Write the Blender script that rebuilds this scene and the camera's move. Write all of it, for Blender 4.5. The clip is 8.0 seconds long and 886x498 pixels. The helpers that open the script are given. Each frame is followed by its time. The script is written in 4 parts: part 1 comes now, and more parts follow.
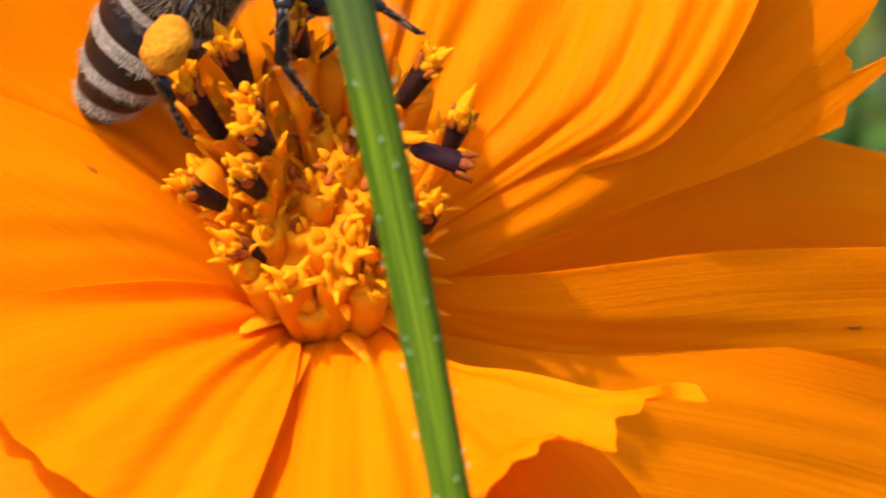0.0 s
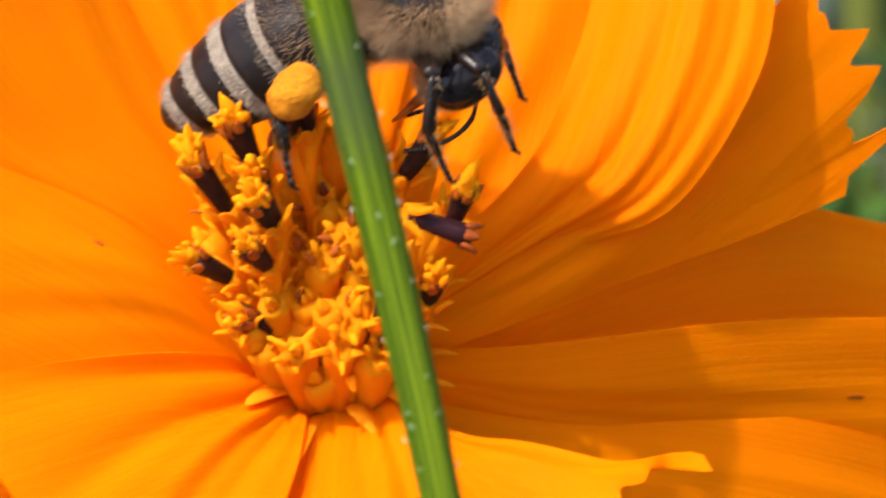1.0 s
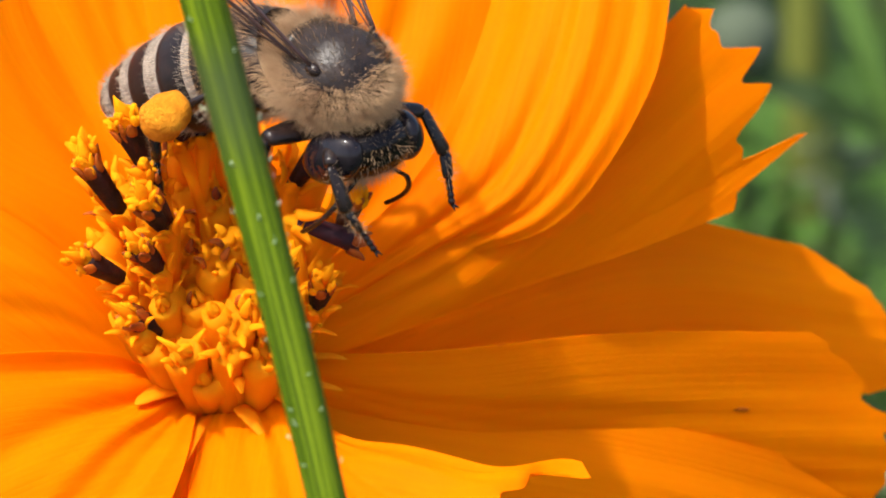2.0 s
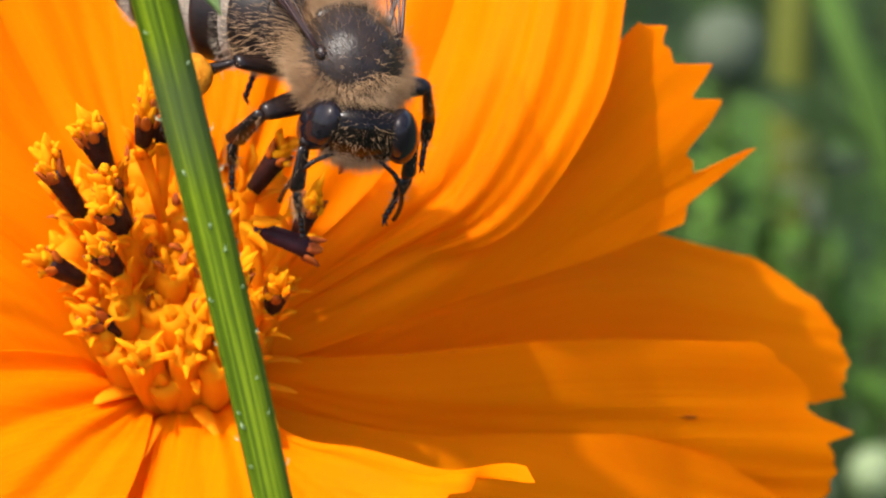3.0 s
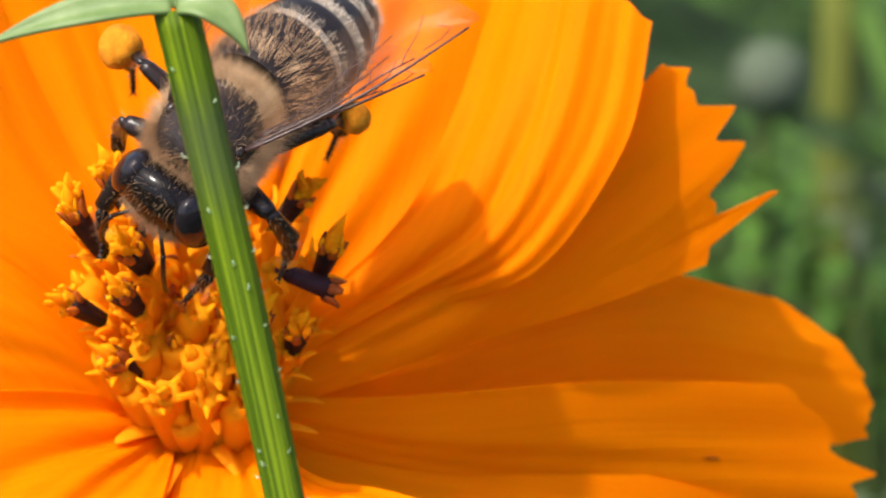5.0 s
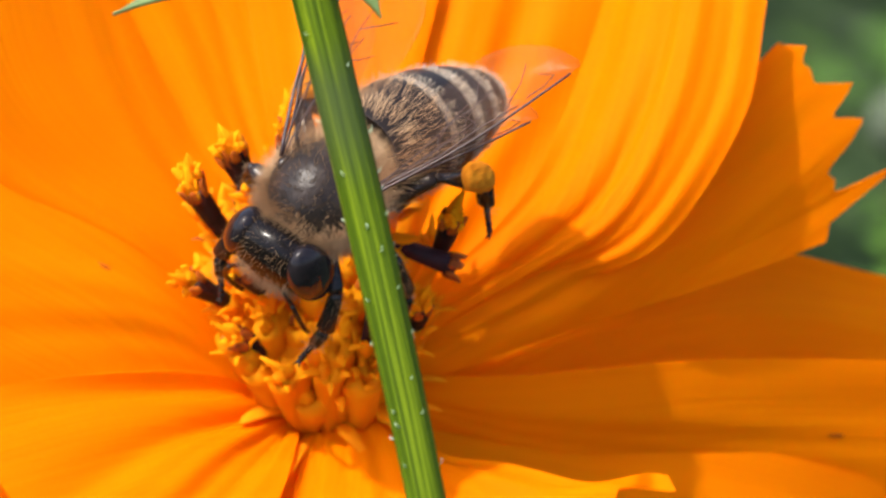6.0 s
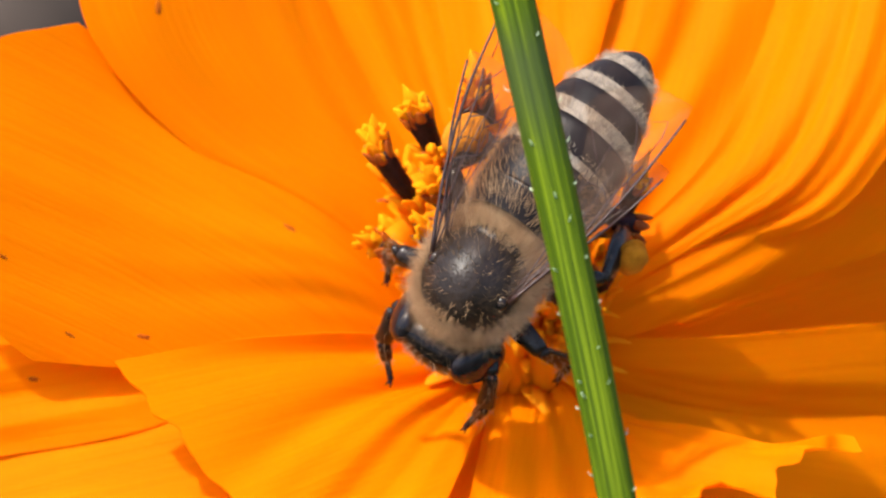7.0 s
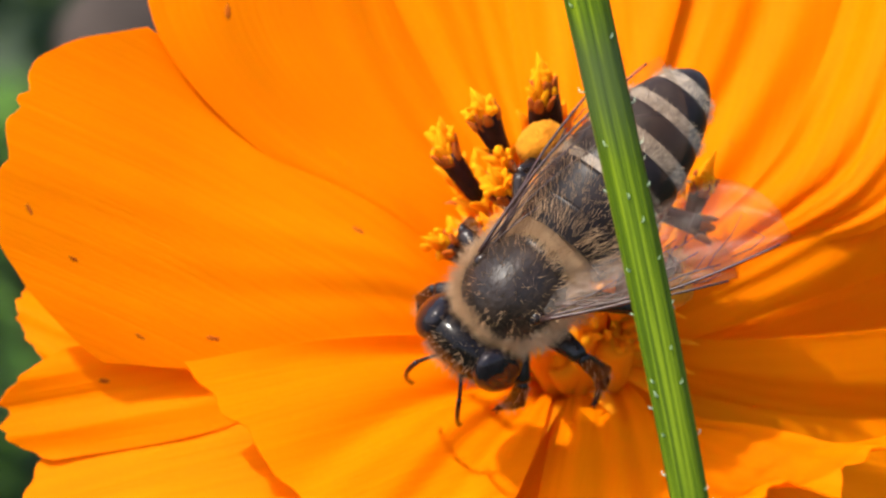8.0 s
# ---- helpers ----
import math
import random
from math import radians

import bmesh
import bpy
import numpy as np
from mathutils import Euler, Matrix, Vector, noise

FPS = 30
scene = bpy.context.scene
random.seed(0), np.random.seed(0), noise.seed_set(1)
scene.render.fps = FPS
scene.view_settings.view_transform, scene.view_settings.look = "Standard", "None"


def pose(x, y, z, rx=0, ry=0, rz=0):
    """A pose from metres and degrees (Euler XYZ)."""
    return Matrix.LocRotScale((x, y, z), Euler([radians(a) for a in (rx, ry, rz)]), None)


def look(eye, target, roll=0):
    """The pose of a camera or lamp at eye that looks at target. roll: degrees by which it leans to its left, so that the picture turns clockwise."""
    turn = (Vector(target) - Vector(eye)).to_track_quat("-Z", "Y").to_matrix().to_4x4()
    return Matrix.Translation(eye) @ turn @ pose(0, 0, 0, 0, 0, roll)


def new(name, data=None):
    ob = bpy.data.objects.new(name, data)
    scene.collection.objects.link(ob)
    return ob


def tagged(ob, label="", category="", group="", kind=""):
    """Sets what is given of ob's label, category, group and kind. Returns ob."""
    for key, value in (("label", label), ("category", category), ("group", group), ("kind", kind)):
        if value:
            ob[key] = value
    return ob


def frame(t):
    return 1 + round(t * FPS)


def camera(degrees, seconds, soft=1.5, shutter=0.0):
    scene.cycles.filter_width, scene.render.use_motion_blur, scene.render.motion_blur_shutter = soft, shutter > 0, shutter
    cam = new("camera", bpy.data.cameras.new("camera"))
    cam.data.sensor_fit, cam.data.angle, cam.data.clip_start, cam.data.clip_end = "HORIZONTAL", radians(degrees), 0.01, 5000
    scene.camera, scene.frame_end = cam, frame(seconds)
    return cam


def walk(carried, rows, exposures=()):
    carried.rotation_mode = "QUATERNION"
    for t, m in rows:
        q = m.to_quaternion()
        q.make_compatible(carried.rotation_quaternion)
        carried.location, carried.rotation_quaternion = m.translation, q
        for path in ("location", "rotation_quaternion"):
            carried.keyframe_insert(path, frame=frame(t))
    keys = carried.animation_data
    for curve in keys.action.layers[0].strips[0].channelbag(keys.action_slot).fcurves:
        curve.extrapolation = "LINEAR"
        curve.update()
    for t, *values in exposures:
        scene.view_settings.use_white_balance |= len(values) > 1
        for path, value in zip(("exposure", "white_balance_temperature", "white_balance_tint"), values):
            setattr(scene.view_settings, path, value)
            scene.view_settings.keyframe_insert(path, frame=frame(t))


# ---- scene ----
cam = camera(6.9, 8.0, 1.9, 0.3)
PATH = [
    (0.0, (0.00233, -0.20317, 0.87415), (0.00393, 0.01150, 0.74605), -1.498),
    (0.5, (0.00086, -0.20429, 0.87437), (0.00151, 0.01093, 0.74717), -1.957),
    (1.0, (0.00163, -0.20427, 0.87451), (0.00388, 0.01177, 0.74873), -1.634),
    (1.5, (0.00540, -0.20698, 0.87541), (0.00905, 0.00991, 0.75112), -0.571),
    (1.7, (0.00502, -0.20695, 0.87507), (0.00769, 0.00977, 0.75048), -0.724),
    (2.8, (0.00803, -0.21301, 0.87934), (0.00801, 0.00338, 0.75413), 0.067),
    (3.0, (0.00836, -0.21310, 0.87946), (0.00895, 0.00324, 0.75417), 0.149),
    (3.5, (0.00988, -0.21402, 0.87931), (0.00988, 0.00249, 0.75431), 0.000),
    (4.0, (0.00857, -0.21329, 0.87934), (0.01082, 0.00248, 0.75310), 0.347),
    (4.5, (0.00855, -0.21271, 0.88049), (0.00861, 0.00351, 0.75500), 0.513),
    (4.7, (0.00892, -0.21283, 0.88059), (0.00851, 0.00357, 0.75542), 0.447),
    (5.8, (0.01345, -0.21594, 0.88032), (0.00532, 0.00104, 0.75641), -1.370),
    (6.0, (0.01184, -0.21771, 0.87546), (0.00414, 0.00166, 0.75581), -1.732),
    (6.5, (0.01144, -0.21817, 0.87436), (0.00143, 0.00117, 0.75480), -2.041),
    (7.0, (0.01099, -0.21814, 0.87429), (-0.00217, 0.00104, 0.75476), -2.434),
    (7.5, (0.01109, -0.21818, 0.87423), (-0.00368, 0.00096, 0.75482), -2.636),
    (8.0, (0.01194, -0.22000, 0.87416), (-0.00438, -0.00046, 0.75569), -2.932),
]
walk(cam, [(t, look(eye, target, roll)) for t, eye, target, roll in PATH])
cam.data.dof.use_dof = True
cam.data.dof.focus_distance = 0.237
cam.data.dof.aperture_fstop = 140.0

# ---- light ----
PITCH = radians(30)
ORIGIN = Vector((0, 0, 0.75))
VIEW_U = Vector((1, 0, 0))
VIEW_V = Vector((0, math.sin(PITCH), math.cos(PITCH)))
VIEW_W = Vector((0, -math.cos(PITCH), math.sin(PITCH)))
TO_SUN = (VIEW_U * -0.37 + VIEW_V * 0.69 + VIEW_W * 0.60).normalized()

sky_world = bpy.data.worlds.new("daylight")
scene.world = sky_world
sky_world.use_nodes = True
sky_nodes = sky_world.node_tree.nodes
sky = sky_nodes.new("ShaderNodeTexSky")
sky.sky_type = "NISHITA"
sky.sun_disc = False
sky.dust_density, sky.air_density = 4.0, 1.0
sky.sun_elevation = math.asin(TO_SUN.z)
sky.sun_rotation = math.atan2(TO_SUN.x, TO_SUN.y)
sky_nodes["Background"].inputs["Strength"].default_value = 0.14
sky_world.node_tree.links.new(sky.outputs[0], sky_nodes["Background"].inputs["Color"])

sun_data = bpy.data.lights.new("sun", "SUN")
sun_data.energy, sun_data.angle, sun_data.color = 2.1, radians(1.2), (1.0, 0.95, 0.87)
sun = new("sun", sun_data)
sun.matrix_world = look(ORIGIN + TO_SUN, ORIGIN)
scene.view_settings.exposure = 1.32


# ---- materials ----
MM = 0.001


def material(name):
    m = bpy.data.materials.new(name)
    m.use_nodes = True
    nt = m.node_tree
    return m, nt, nt.nodes, nt.nodes["Principled BSDF"]


def ramp(nt, source, stops):
    r = nt.nodes.new("ShaderNodeValToRGB")
    while len(r.color_ramp.elements) < len(stops):
        r.color_ramp.elements.new(0.5)
    for e, (at, c) in zip(r.color_ramp.elements, stops):
        e.position, e.color = at, (*c, 1)
    nt.links.new(source, r.inputs[0])
    return r.outputs[0]


def noise_tex(nt, scale, detail=4, rough=0.6, vector=None, stretch=None):
    n = nt.nodes.new("ShaderNodeTexNoise")
    n.inputs["Scale"].default_value, n.inputs["Detail"].default_value = scale, detail
    n.inputs["Roughness"].default_value = rough
    if vector is None:
        vector = nt.nodes.new("ShaderNodeTexCoord").outputs["Object"]
    if stretch:
        mp = nt.nodes.new("ShaderNodeMapping")
        mp.inputs["Scale"].default_value = stretch
        nt.links.new(vector, mp.inputs[0])
        vector = mp.outputs[0]
    nt.links.new(vector, n.inputs["Vector"])
    return n.outputs["Fac"]


def mixed(nt, fac, a, b, mode="MIX"):
    m = nt.nodes.new("ShaderNodeMix")
    m.data_type, m.blend_type = "RGBA", mode
    for i, v in ((0, fac), (6, a), (7, b)):
        if isinstance(v, (int, float)):
            m.inputs[i].default_value = v
        elif isinstance(v, tuple):
            m.inputs[i].default_value = (*v, 1)
        else:
            nt.links.new(v, m.inputs[i])
    return m.outputs[2]


def bumped(nt, bsdf, height, strength, distance):
    b = nt.nodes.new("ShaderNodeBump")
    b.inputs["Strength"].default_value, b.inputs["Distance"].default_value = strength, distance
    nt.links.new(height, b.inputs["Height"])
    nt.links.new(b.outputs[0], bsdf.inputs["Normal"])
    return b.outputs[0]


def thin(nt, bsdf, colour, share, normal=None):
    """Lets light through a leaf: part of it is scattered out at the far side."""
    tr = nt.nodes.new("ShaderNodeBsdfTranslucent")
    mx = nt.nodes.new("ShaderNodeMixShader")
    mx.inputs[0].default_value = share
    if isinstance(colour, tuple):
        tr.inputs[0].default_value = (*colour, 1)
    else:
        nt.links.new(colour, tr.inputs[0])
    nt.links.new(bsdf.outputs[0], mx.inputs[1])
    nt.links.new(tr.outputs[0], mx.inputs[2])
    nt.links.new(mx.outputs[0], nt.nodes["Material Output"].inputs["Surface"])


def petal_material():
    m, nt, nodes, b = material("petal_orange")
    uv = nodes.new("ShaderNodeUVMap").outputs[0]
    veins = noise_tex(nt, 1.0, 5, 0.62, uv, (46, 1.6, 1))
    blotch = noise_tex(nt, 160, 3, 0.55)
    base = ramp(nt, veins, [(0.30, (0.84, 0.236, 0.0003)), (0.55, (0.90, 0.276, 0.0004)), (0.75, (0.93, 0.308, 0.0005))])
    soft = ramp(nt, blotch, [(0.35, (0.93, 0.88, 0.8)), (0.65, (1, 1, 1))])
    col = mixed(nt, 1.0, base, soft, "MULTIPLY")
    speck = noise_tex(nt, 900, 2, 0.5)
    dots = ramp(nt, speck, [(0.76, (0, 0, 0)), (0.82, (1, 1, 1))])
    col = mixed(nt, dots, col, (0.42, 0.08, 0.01))
    nt.links.new(col, b.inputs["Base Color"])
    b.inputs["Roughness"].default_value = 0.52
    b.inputs["Specular IOR Level"].default_value = 0.02
    fine = noise_tex(nt, 1.0, 2, 0.5, uv, (120, 60, 1))
    both = mixed(nt, 0.25, veins, fine)
    bumped(nt, b, both, 0.5, 0.00016)
    thin(nt, b, (0.99, 0.345, 0.0), 0.5)
    return m


def plain(name, c1, c2, scale, rough=0.5, bump=0.3, depth=0.0001, metal=0.0, through_share=0.0, spec=0.5, coat=0.0):
    m, nt, nodes, b = material(name)
    n = noise_tex(nt, scale, 5, 0.6)
    col = ramp(nt, n, [(0.32, c1), (0.68, c2)])
    nt.links.new(col, b.inputs["Base Color"])
    b.inputs["Roughness"].default_value, b.inputs["Metallic"].default_value = rough, metal
    b.inputs["Specular IOR Level"].default_value, b.inputs["Coat Weight"].default_value = spec, coat
    bumped(nt, b, noise_tex(nt, scale * 3, 4, 0.6), bump, depth)
    if through_share:
        thin(nt, b, col, through_share)
    return m


def stem_material():
    m, nt, nodes, b = material("stem_green")
    co = nodes.new("ShaderNodeTexCoord").outputs["Object"]
    uv = nodes.new("ShaderNodeUVMap").outputs[0]
    lines = noise_tex(nt, 1.0, 4, 0.65, uv, (26, 0.9, 1))
    col = ramp(nt, lines, [(0.34, (0.016, 0.036, 0.001)), (0.48, (0.052, 0.090, 0.0015)), (0.64, (0.155, 0.21, 0.006))])
    split = nodes.new("ShaderNodeSeparateXYZ")
    nt.links.new(uv, split.inputs[0])
    wobble = nodes.new("ShaderNodeMath")
    wobble.operation = "MULTIPLY_ADD"
    nt.links.new(noise_tex(nt, 1.0, 3, 0.6, uv, (9, 3.0, 1)), wobble.inputs[0])
    wobble.inputs[1].default_value = 0.16
    nt.links.new(split.outputs[1], wobble.inputs[2])
    dark = ramp(nt, wobble.outputs[0], [(0.20, (0, 0, 0)), (0.29, (0.75, 0.75, 0.75)), (0.38, (0.65, 0.65, 0.65)), (0.50, (0, 0, 0))])
    col = mixed(nt, dark, col, (0.045, 0.065, 0.018))
    nt.links.new(col, b.inputs["Base Color"])
    b.inputs["Roughness"].default_value = 0.5
    b.inputs["Specular IOR Level"].default_value = 0.10
    bumped(nt, b, lines, 0.7, 0.00012)
    return m


PETAL = petal_material()
STEM = stem_material()
BRACT = plain("bract_green", (0.11, 0.19, 0.04), (0.24, 0.32, 0.11), 500, 0.5, 0.4, 0.0001, through_share=0.3)
FLORET = plain("floret_orange", (0.90, 0.32, 0.003), (0.95, 0.40, 0.006), 420, 0.6, 0.4, 0.00008, through_share=0.5, spec=0.06)
POLLEN = plain("pollen_tip", (0.92, 0.36, 0.003), (0.97, 0.46, 0.008), 1300, 0.75, 0.8, 0.0001, through_share=0.45, spec=0.05)
ANTHER = plain("anther_brown", (0.007, 0.002, 0.0016), (0.040, 0.008, 0.005), 1500, 0.6, 0.6, 0.0001, spec=0.2)
ANTHER_PALE = plain("anther_red", (0.14, 0.022, 0.004), (0.55, 0.12, 0.006), 900, 0.6, 0.5, 0.00008, spec=0.15)
ANTHER_PURPLE = plain("anther_purple", (0.012, 0.003, 0.004), (0.055, 0.010, 0.016), 900, 0.6, 0.5, 0.00008, spec=0.2)
SPOT = plain("petal_blemish", (0.22, 0.042, 0.003), (0.42, 0.09, 0.006), 1500, 0.9, spec=0.02)
HAIRLET = plain("stem_hairlet", (0.45, 0.6, 0.35), (0.7, 0.8, 0.6), 3000, 0.3, through_share=0.4)


# ---- building helpers ----
TILT = radians(50)
AXIS_X = VIEW_U
AXIS_Y = VIEW_V * math.cos(TILT) - VIEW_W * math.sin(TILT)
AXIS_N = VIEW_V * math.sin(TILT) + VIEW_W * math.cos(TILT)


def vw(u, v, w):
    """Millimetres across, up and towards the viewer, from the flower's base, as metres along the world's axes."""
    return (VIEW_U * u + VIEW_V * v + VIEW_W * w) * MM


def fl(a, b, h):
    """Millimetres in the flower's own frame: across, back, along its axis."""
    return (AXIS_X * a + AXIS_Y * b + AXIS_N * h) * MM


def part(name, bm, mat, parent, label="", smooth=True):
    me = bpy.data.meshes.new(name)
    bm.normal_update()
    for f in bm.faces:
        f.smooth = smooth
    bm.to_mesh(me)
    bm.free()
    for one in (mat if isinstance(mat, (list, tuple)) else [mat]):
        me.materials.append(one)
    ob = new(name, me)
    if parent is not None:
        ob.parent = parent
    if label:
        tagged(ob, label)
    return ob


def empty(name, at, label, category, group="", kind=""):
    ob = new(name)
    ob.empty_display_size = 0.002
    ob.location = at
    return tagged(ob, label, category, group, kind)


def smoothstep(a, b, x):
    x = min(1.0, max(0.0, (x - a) / (b - a)))
    return x * x * (3 - 2 * x)


def frame_of(direction, hint):
    d = direction.normalized()
    side = hint.cross(d)
    if side.length < 1e-6:
        side = Vector((1, 0, 0)).cross(d)
    side.normalize()
    return d, side, d.cross(side)


def tube(bm, points, radii, sides=10, cap=True, mat=0, squash=1.0, hint=Vector((0.3, 0.2, 1)), uv=None, flute=0.0, flutes=6):
    """A tube along points with its own radius at each."""
    rings, n = [], len(points)
    run = 0.0
    lay = bm.loops.layers.uv.verify() if uv else None
    runs = []
    for i, (p, r) in enumerate(zip(points, radii)):
        d = points[min(i + 1, n - 1)] - points[max(i - 1, 0)]
        d, s, q = frame_of(d, hint)
        if i:
            run += (p - points[i - 1]).length
        runs.append(run)
        ring = []
        for k in range(sides):
            a = 2 * math.pi * k / sides
            rr = r * (1 + flute * math.cos(flutes * a))
            ring.append(bm.verts.new(p + s * math.cos(a) * rr + q * math.sin(a) * rr * squash))
        rings.append(ring)
    for i in range(n - 1):
        for k in range(sides):
            k2 = (k + 1) % sides
            f = bm.faces.new((rings[i][k], rings[i][k2], rings[i + 1][k2], rings[i + 1][k]))
            f.material_index = mat
            if lay:
                for lp, (kk, ii) in zip(f.loops, ((k, i), (k + 1, i), (k + 1, i + 1), (k, i + 1))):
                    lp[lay].uv = (kk / sides, runs[ii] * uv)
    if cap:
        for ring, flip in ((rings[0], True), (rings[-1], False)):
            f = bm.faces.new(ring[::-1] if flip else ring)
            f.material_index = mat
    return rings


def blob(bm, centre, axes, sizes, seg=14, rings=9, mat=0, bulge=None):
    """A rounded lump: axes are three unit vectors, sizes its half lengths along them."""
    rows = []
    top = bm.verts.new(centre + axes[0] * sizes[0])
    end = bm.verts.new(centre - axes[0] * sizes[0])
    for i in range(1, rings):
        a = math.pi * i / rings
        row = []
        for k in range(seg):
            b = 2 * math.pi * k / seg
            f = bulge(a, b) if bulge else 1.0
            row.append(bm.verts.new(centre + axes[0] * (sizes[0] * math.cos(a)) + (axes[1] * (math.cos(b) * sizes[1]) + axes[2] * (math.sin(b) * sizes[2])) * (math.sin(a) * f)))
        rows.append(row)
    for k in range(seg):
        k2 = (k + 1) % seg
        bm.faces.new((top, rows[0][k], rows[0][k2])).material_index = mat
        bm.faces.new((end, rows[-1][k2], rows[-1][k])).material_index = mat
        for i in range(rings - 2):
            bm.faces.new((rows[i][k], rows[i + 1][k], rows[i + 1][k2], rows[i][k2])).material_index = mat
    bmesh.ops.recalc_face_normals(bm, faces=bm.faces[:])


def bezier(a, b, c, s):
    return a * (1 - s) ** 2 + b * 2 * s * (1 - s) + c * s * s


# ---- the flower ----
CORE = fl(0, 1.0, 0)
flower = empty("cosmos_flower", ORIGIN, "fully open orange cosmos flower with notched ribbed petals", "flower")


def along(points, s):
    """A smooth curve through the points, s from 0 to 1."""
    n = len(points) - 1
    k = min(int(s * n), n - 1)
    t = s * n - k
    p1, p2 = points[k], points[k + 1]
    p0 = points[k - 1] if k else p1 * 2 - p2
    p3 = points[k + 2] if k + 2 <= n else p2 * 2 - p1
    return (p1 * 2 + (p2 - p0) * t + (p0 * 2 - p1 * 5 + p2 * 4 - p3) * t * t + (p1 * 3 - p0 - p2 * 3 + p3) * t ** 3) * 0.5


def petal(edge_a, edge_b, bulge=1.0, power=2.2, spikes=(), ridges=3, ridge=0.12, camber=0.0, curl_a=0.0, curl_b=0.0, rim=0.0, lift=0.0, seed=0, claw=0.55):
    """One ray petal spread between two side edges (view millimetres, from the centre outwards); its tip bulges on past them.
    spikes: teeth and notches of the tip (place from edge a to edge b, height, width)."""
    rng = random.Random(seed)
    side_a, side_b = [vw(*p) for p in edge_a], [vw(*p) for p in edge_b]
    out = (side_a[0] + side_b[0]) * 0.5 - CORE
    out = (out - AXIS_N * out.dot(AXIS_N)).normalized()
    across = side_b[0] - side_a[0]
    across = (across - out * across.dot(out)).normalized()
    root = CORE + out * 1.5 * MM + AXIS_N * (0.2 + lift) * MM
    side_a.insert(0, root - across * claw * MM)
    side_b.insert(0, root + across * claw * MM)
    outward = ((side_a[-1] - side_a[-2]).normalized() + (side_b[-1] - side_b[-2]).normalized()).normalized()
    nx, ny = 56, 52
    ph = [rng.uniform(0, 6.28) for _ in range(10)]

    def surface(x, s):
        a, b = along(side_a, s), along(side_b, s)
        p = a.lerp(b, x)
        y = 2 * x - 1
        tip = bulge * (1 - abs(y) ** power) + 0.06 * math.sin(31 * x + ph[0]) + 0.05 * math.sin(57 * x + ph[1])
        for at, height, wide in spikes:
            tip += height * max(0.0, 1 - abs(x - at) / wide) ** 1.1
        p = p + outward * (tip * s ** 4 * MM)
        return p, (b - a).length / MM

    bm = bmesh.new()
    lay = bm.loops.layers.uv.verify()
    grid = []
    for j in range(ny + 1):
        s = j / ny
        row = []
        for i in range(nx + 1):
            x = i / nx
            y = 2 * x - 1
            p, wide = surface(x, s)
            ds = surface(x, min(1, s + 0.02))[0] - surface(x, max(0, s - 0.02))[0]
            dx = along(side_b, s) - along(side_a, s)
            n = dx.cross(ds).normalized()
            n = n if n.dot(AXIS_N) > 0 else -n
            up = camber * (y * y - 0.5) * smoothstep(0, 0.4, s)
            bend = x + 0.035 * math.sin(3 * s + ph[2])
            fade = smoothstep(0.0, 0.30, s) * (1.1 - 0.7 * s) * min(1.0, wide / 5.5)
            up += ridge * math.cos(bend * 2 * math.pi * ridges + ph[3]) * fade
            up += 0.30 * ridge * math.cos((bend + 0.08 * math.sin(5 * x + ph[5])) * math.pi * ridges * 4.3 + ph[4]) * fade
            up += 0.16 * smoothstep(0.45, 1.0, s) * (math.sin(5.2 * x + ph[6]) + 0.5 * math.sin(13 * x + ph[7] + 2 * s)) + 0.05 * math.sin(9 * s + ph[8] + 5 * x)
            up += curl_a * smoothstep(0.16, 0.0, x) ** 2 * smoothstep(0.3, 0.6, s) + curl_b * smoothstep(0.84, 1.0, x) ** 2 * smoothstep(0.3, 0.6, s)
            up += rim * smoothstep(0.78, 1.0, s) ** 1.4 * (0.75 + 0.5 * math.sin(9 * x + ph[9]))
            row.append((bm.verts.new(p + n * (up * MM)), (x * wide / 10, s)))
        grid.append(row)
    for j in range(ny):
        for i in range(nx):
            q = (grid[j][i], grid[j][i + 1], grid[j + 1][i + 1], grid[j + 1][i])
            f = bm.faces.new([v for v, _ in q])
            for lp, (_, t) in zip(f.loops, q):
                lp[lay].uv = (t[0] + seed * 1.37, t[1])
    places = [[v.co.copy() for v, _ in row] for row in grid]
    ob = part("petal", bm, PETAL, flower)
    so = ob.modifiers.new("thickness", "SOLIDIFY")
    so.thickness, so.offset = 0.06 * MM, 0.0
    es = ob.modifiers.new("crisp_rim", "EDGE_SPLIT")
    es.split_angle = radians(55)
    return ob, places




PETALS = []
PETALS.append(petal(((6.7, 1.5, -1.7), (13.7, 2, -5.6), (20.2, 1.9, -10)),
                    ((6.3, -1.3, -3), (13.2, -3.1, -7.4), (21.7, -4.4, -12.6)),
                    bulge=1.9, power=3, spikes=((0.10, -0.25, 0.05), (0.36, -0.5, 0.06), (0.47, 1.3, 0.07), (0.7, 0.2, 0.06)), ridges=2, ridge=0.10, camber=-0.3, lift=0.4, seed=1))  # lower right
PETALS.append(petal(((8.2, 4.2, -5.2), (14.2, 6, -9.2), (20.1, 5, -13.8)),
                    ((8.2, 0.7, -4.6), (15.2, 0.6, -9.4), (22.4, -0.3, -14)),
                    bulge=2.4, power=2.6, spikes=((0.93, 0.6, 0.07),), ridges=2, ridge=0.10, lift=-1.6, seed=2))  # right, behind
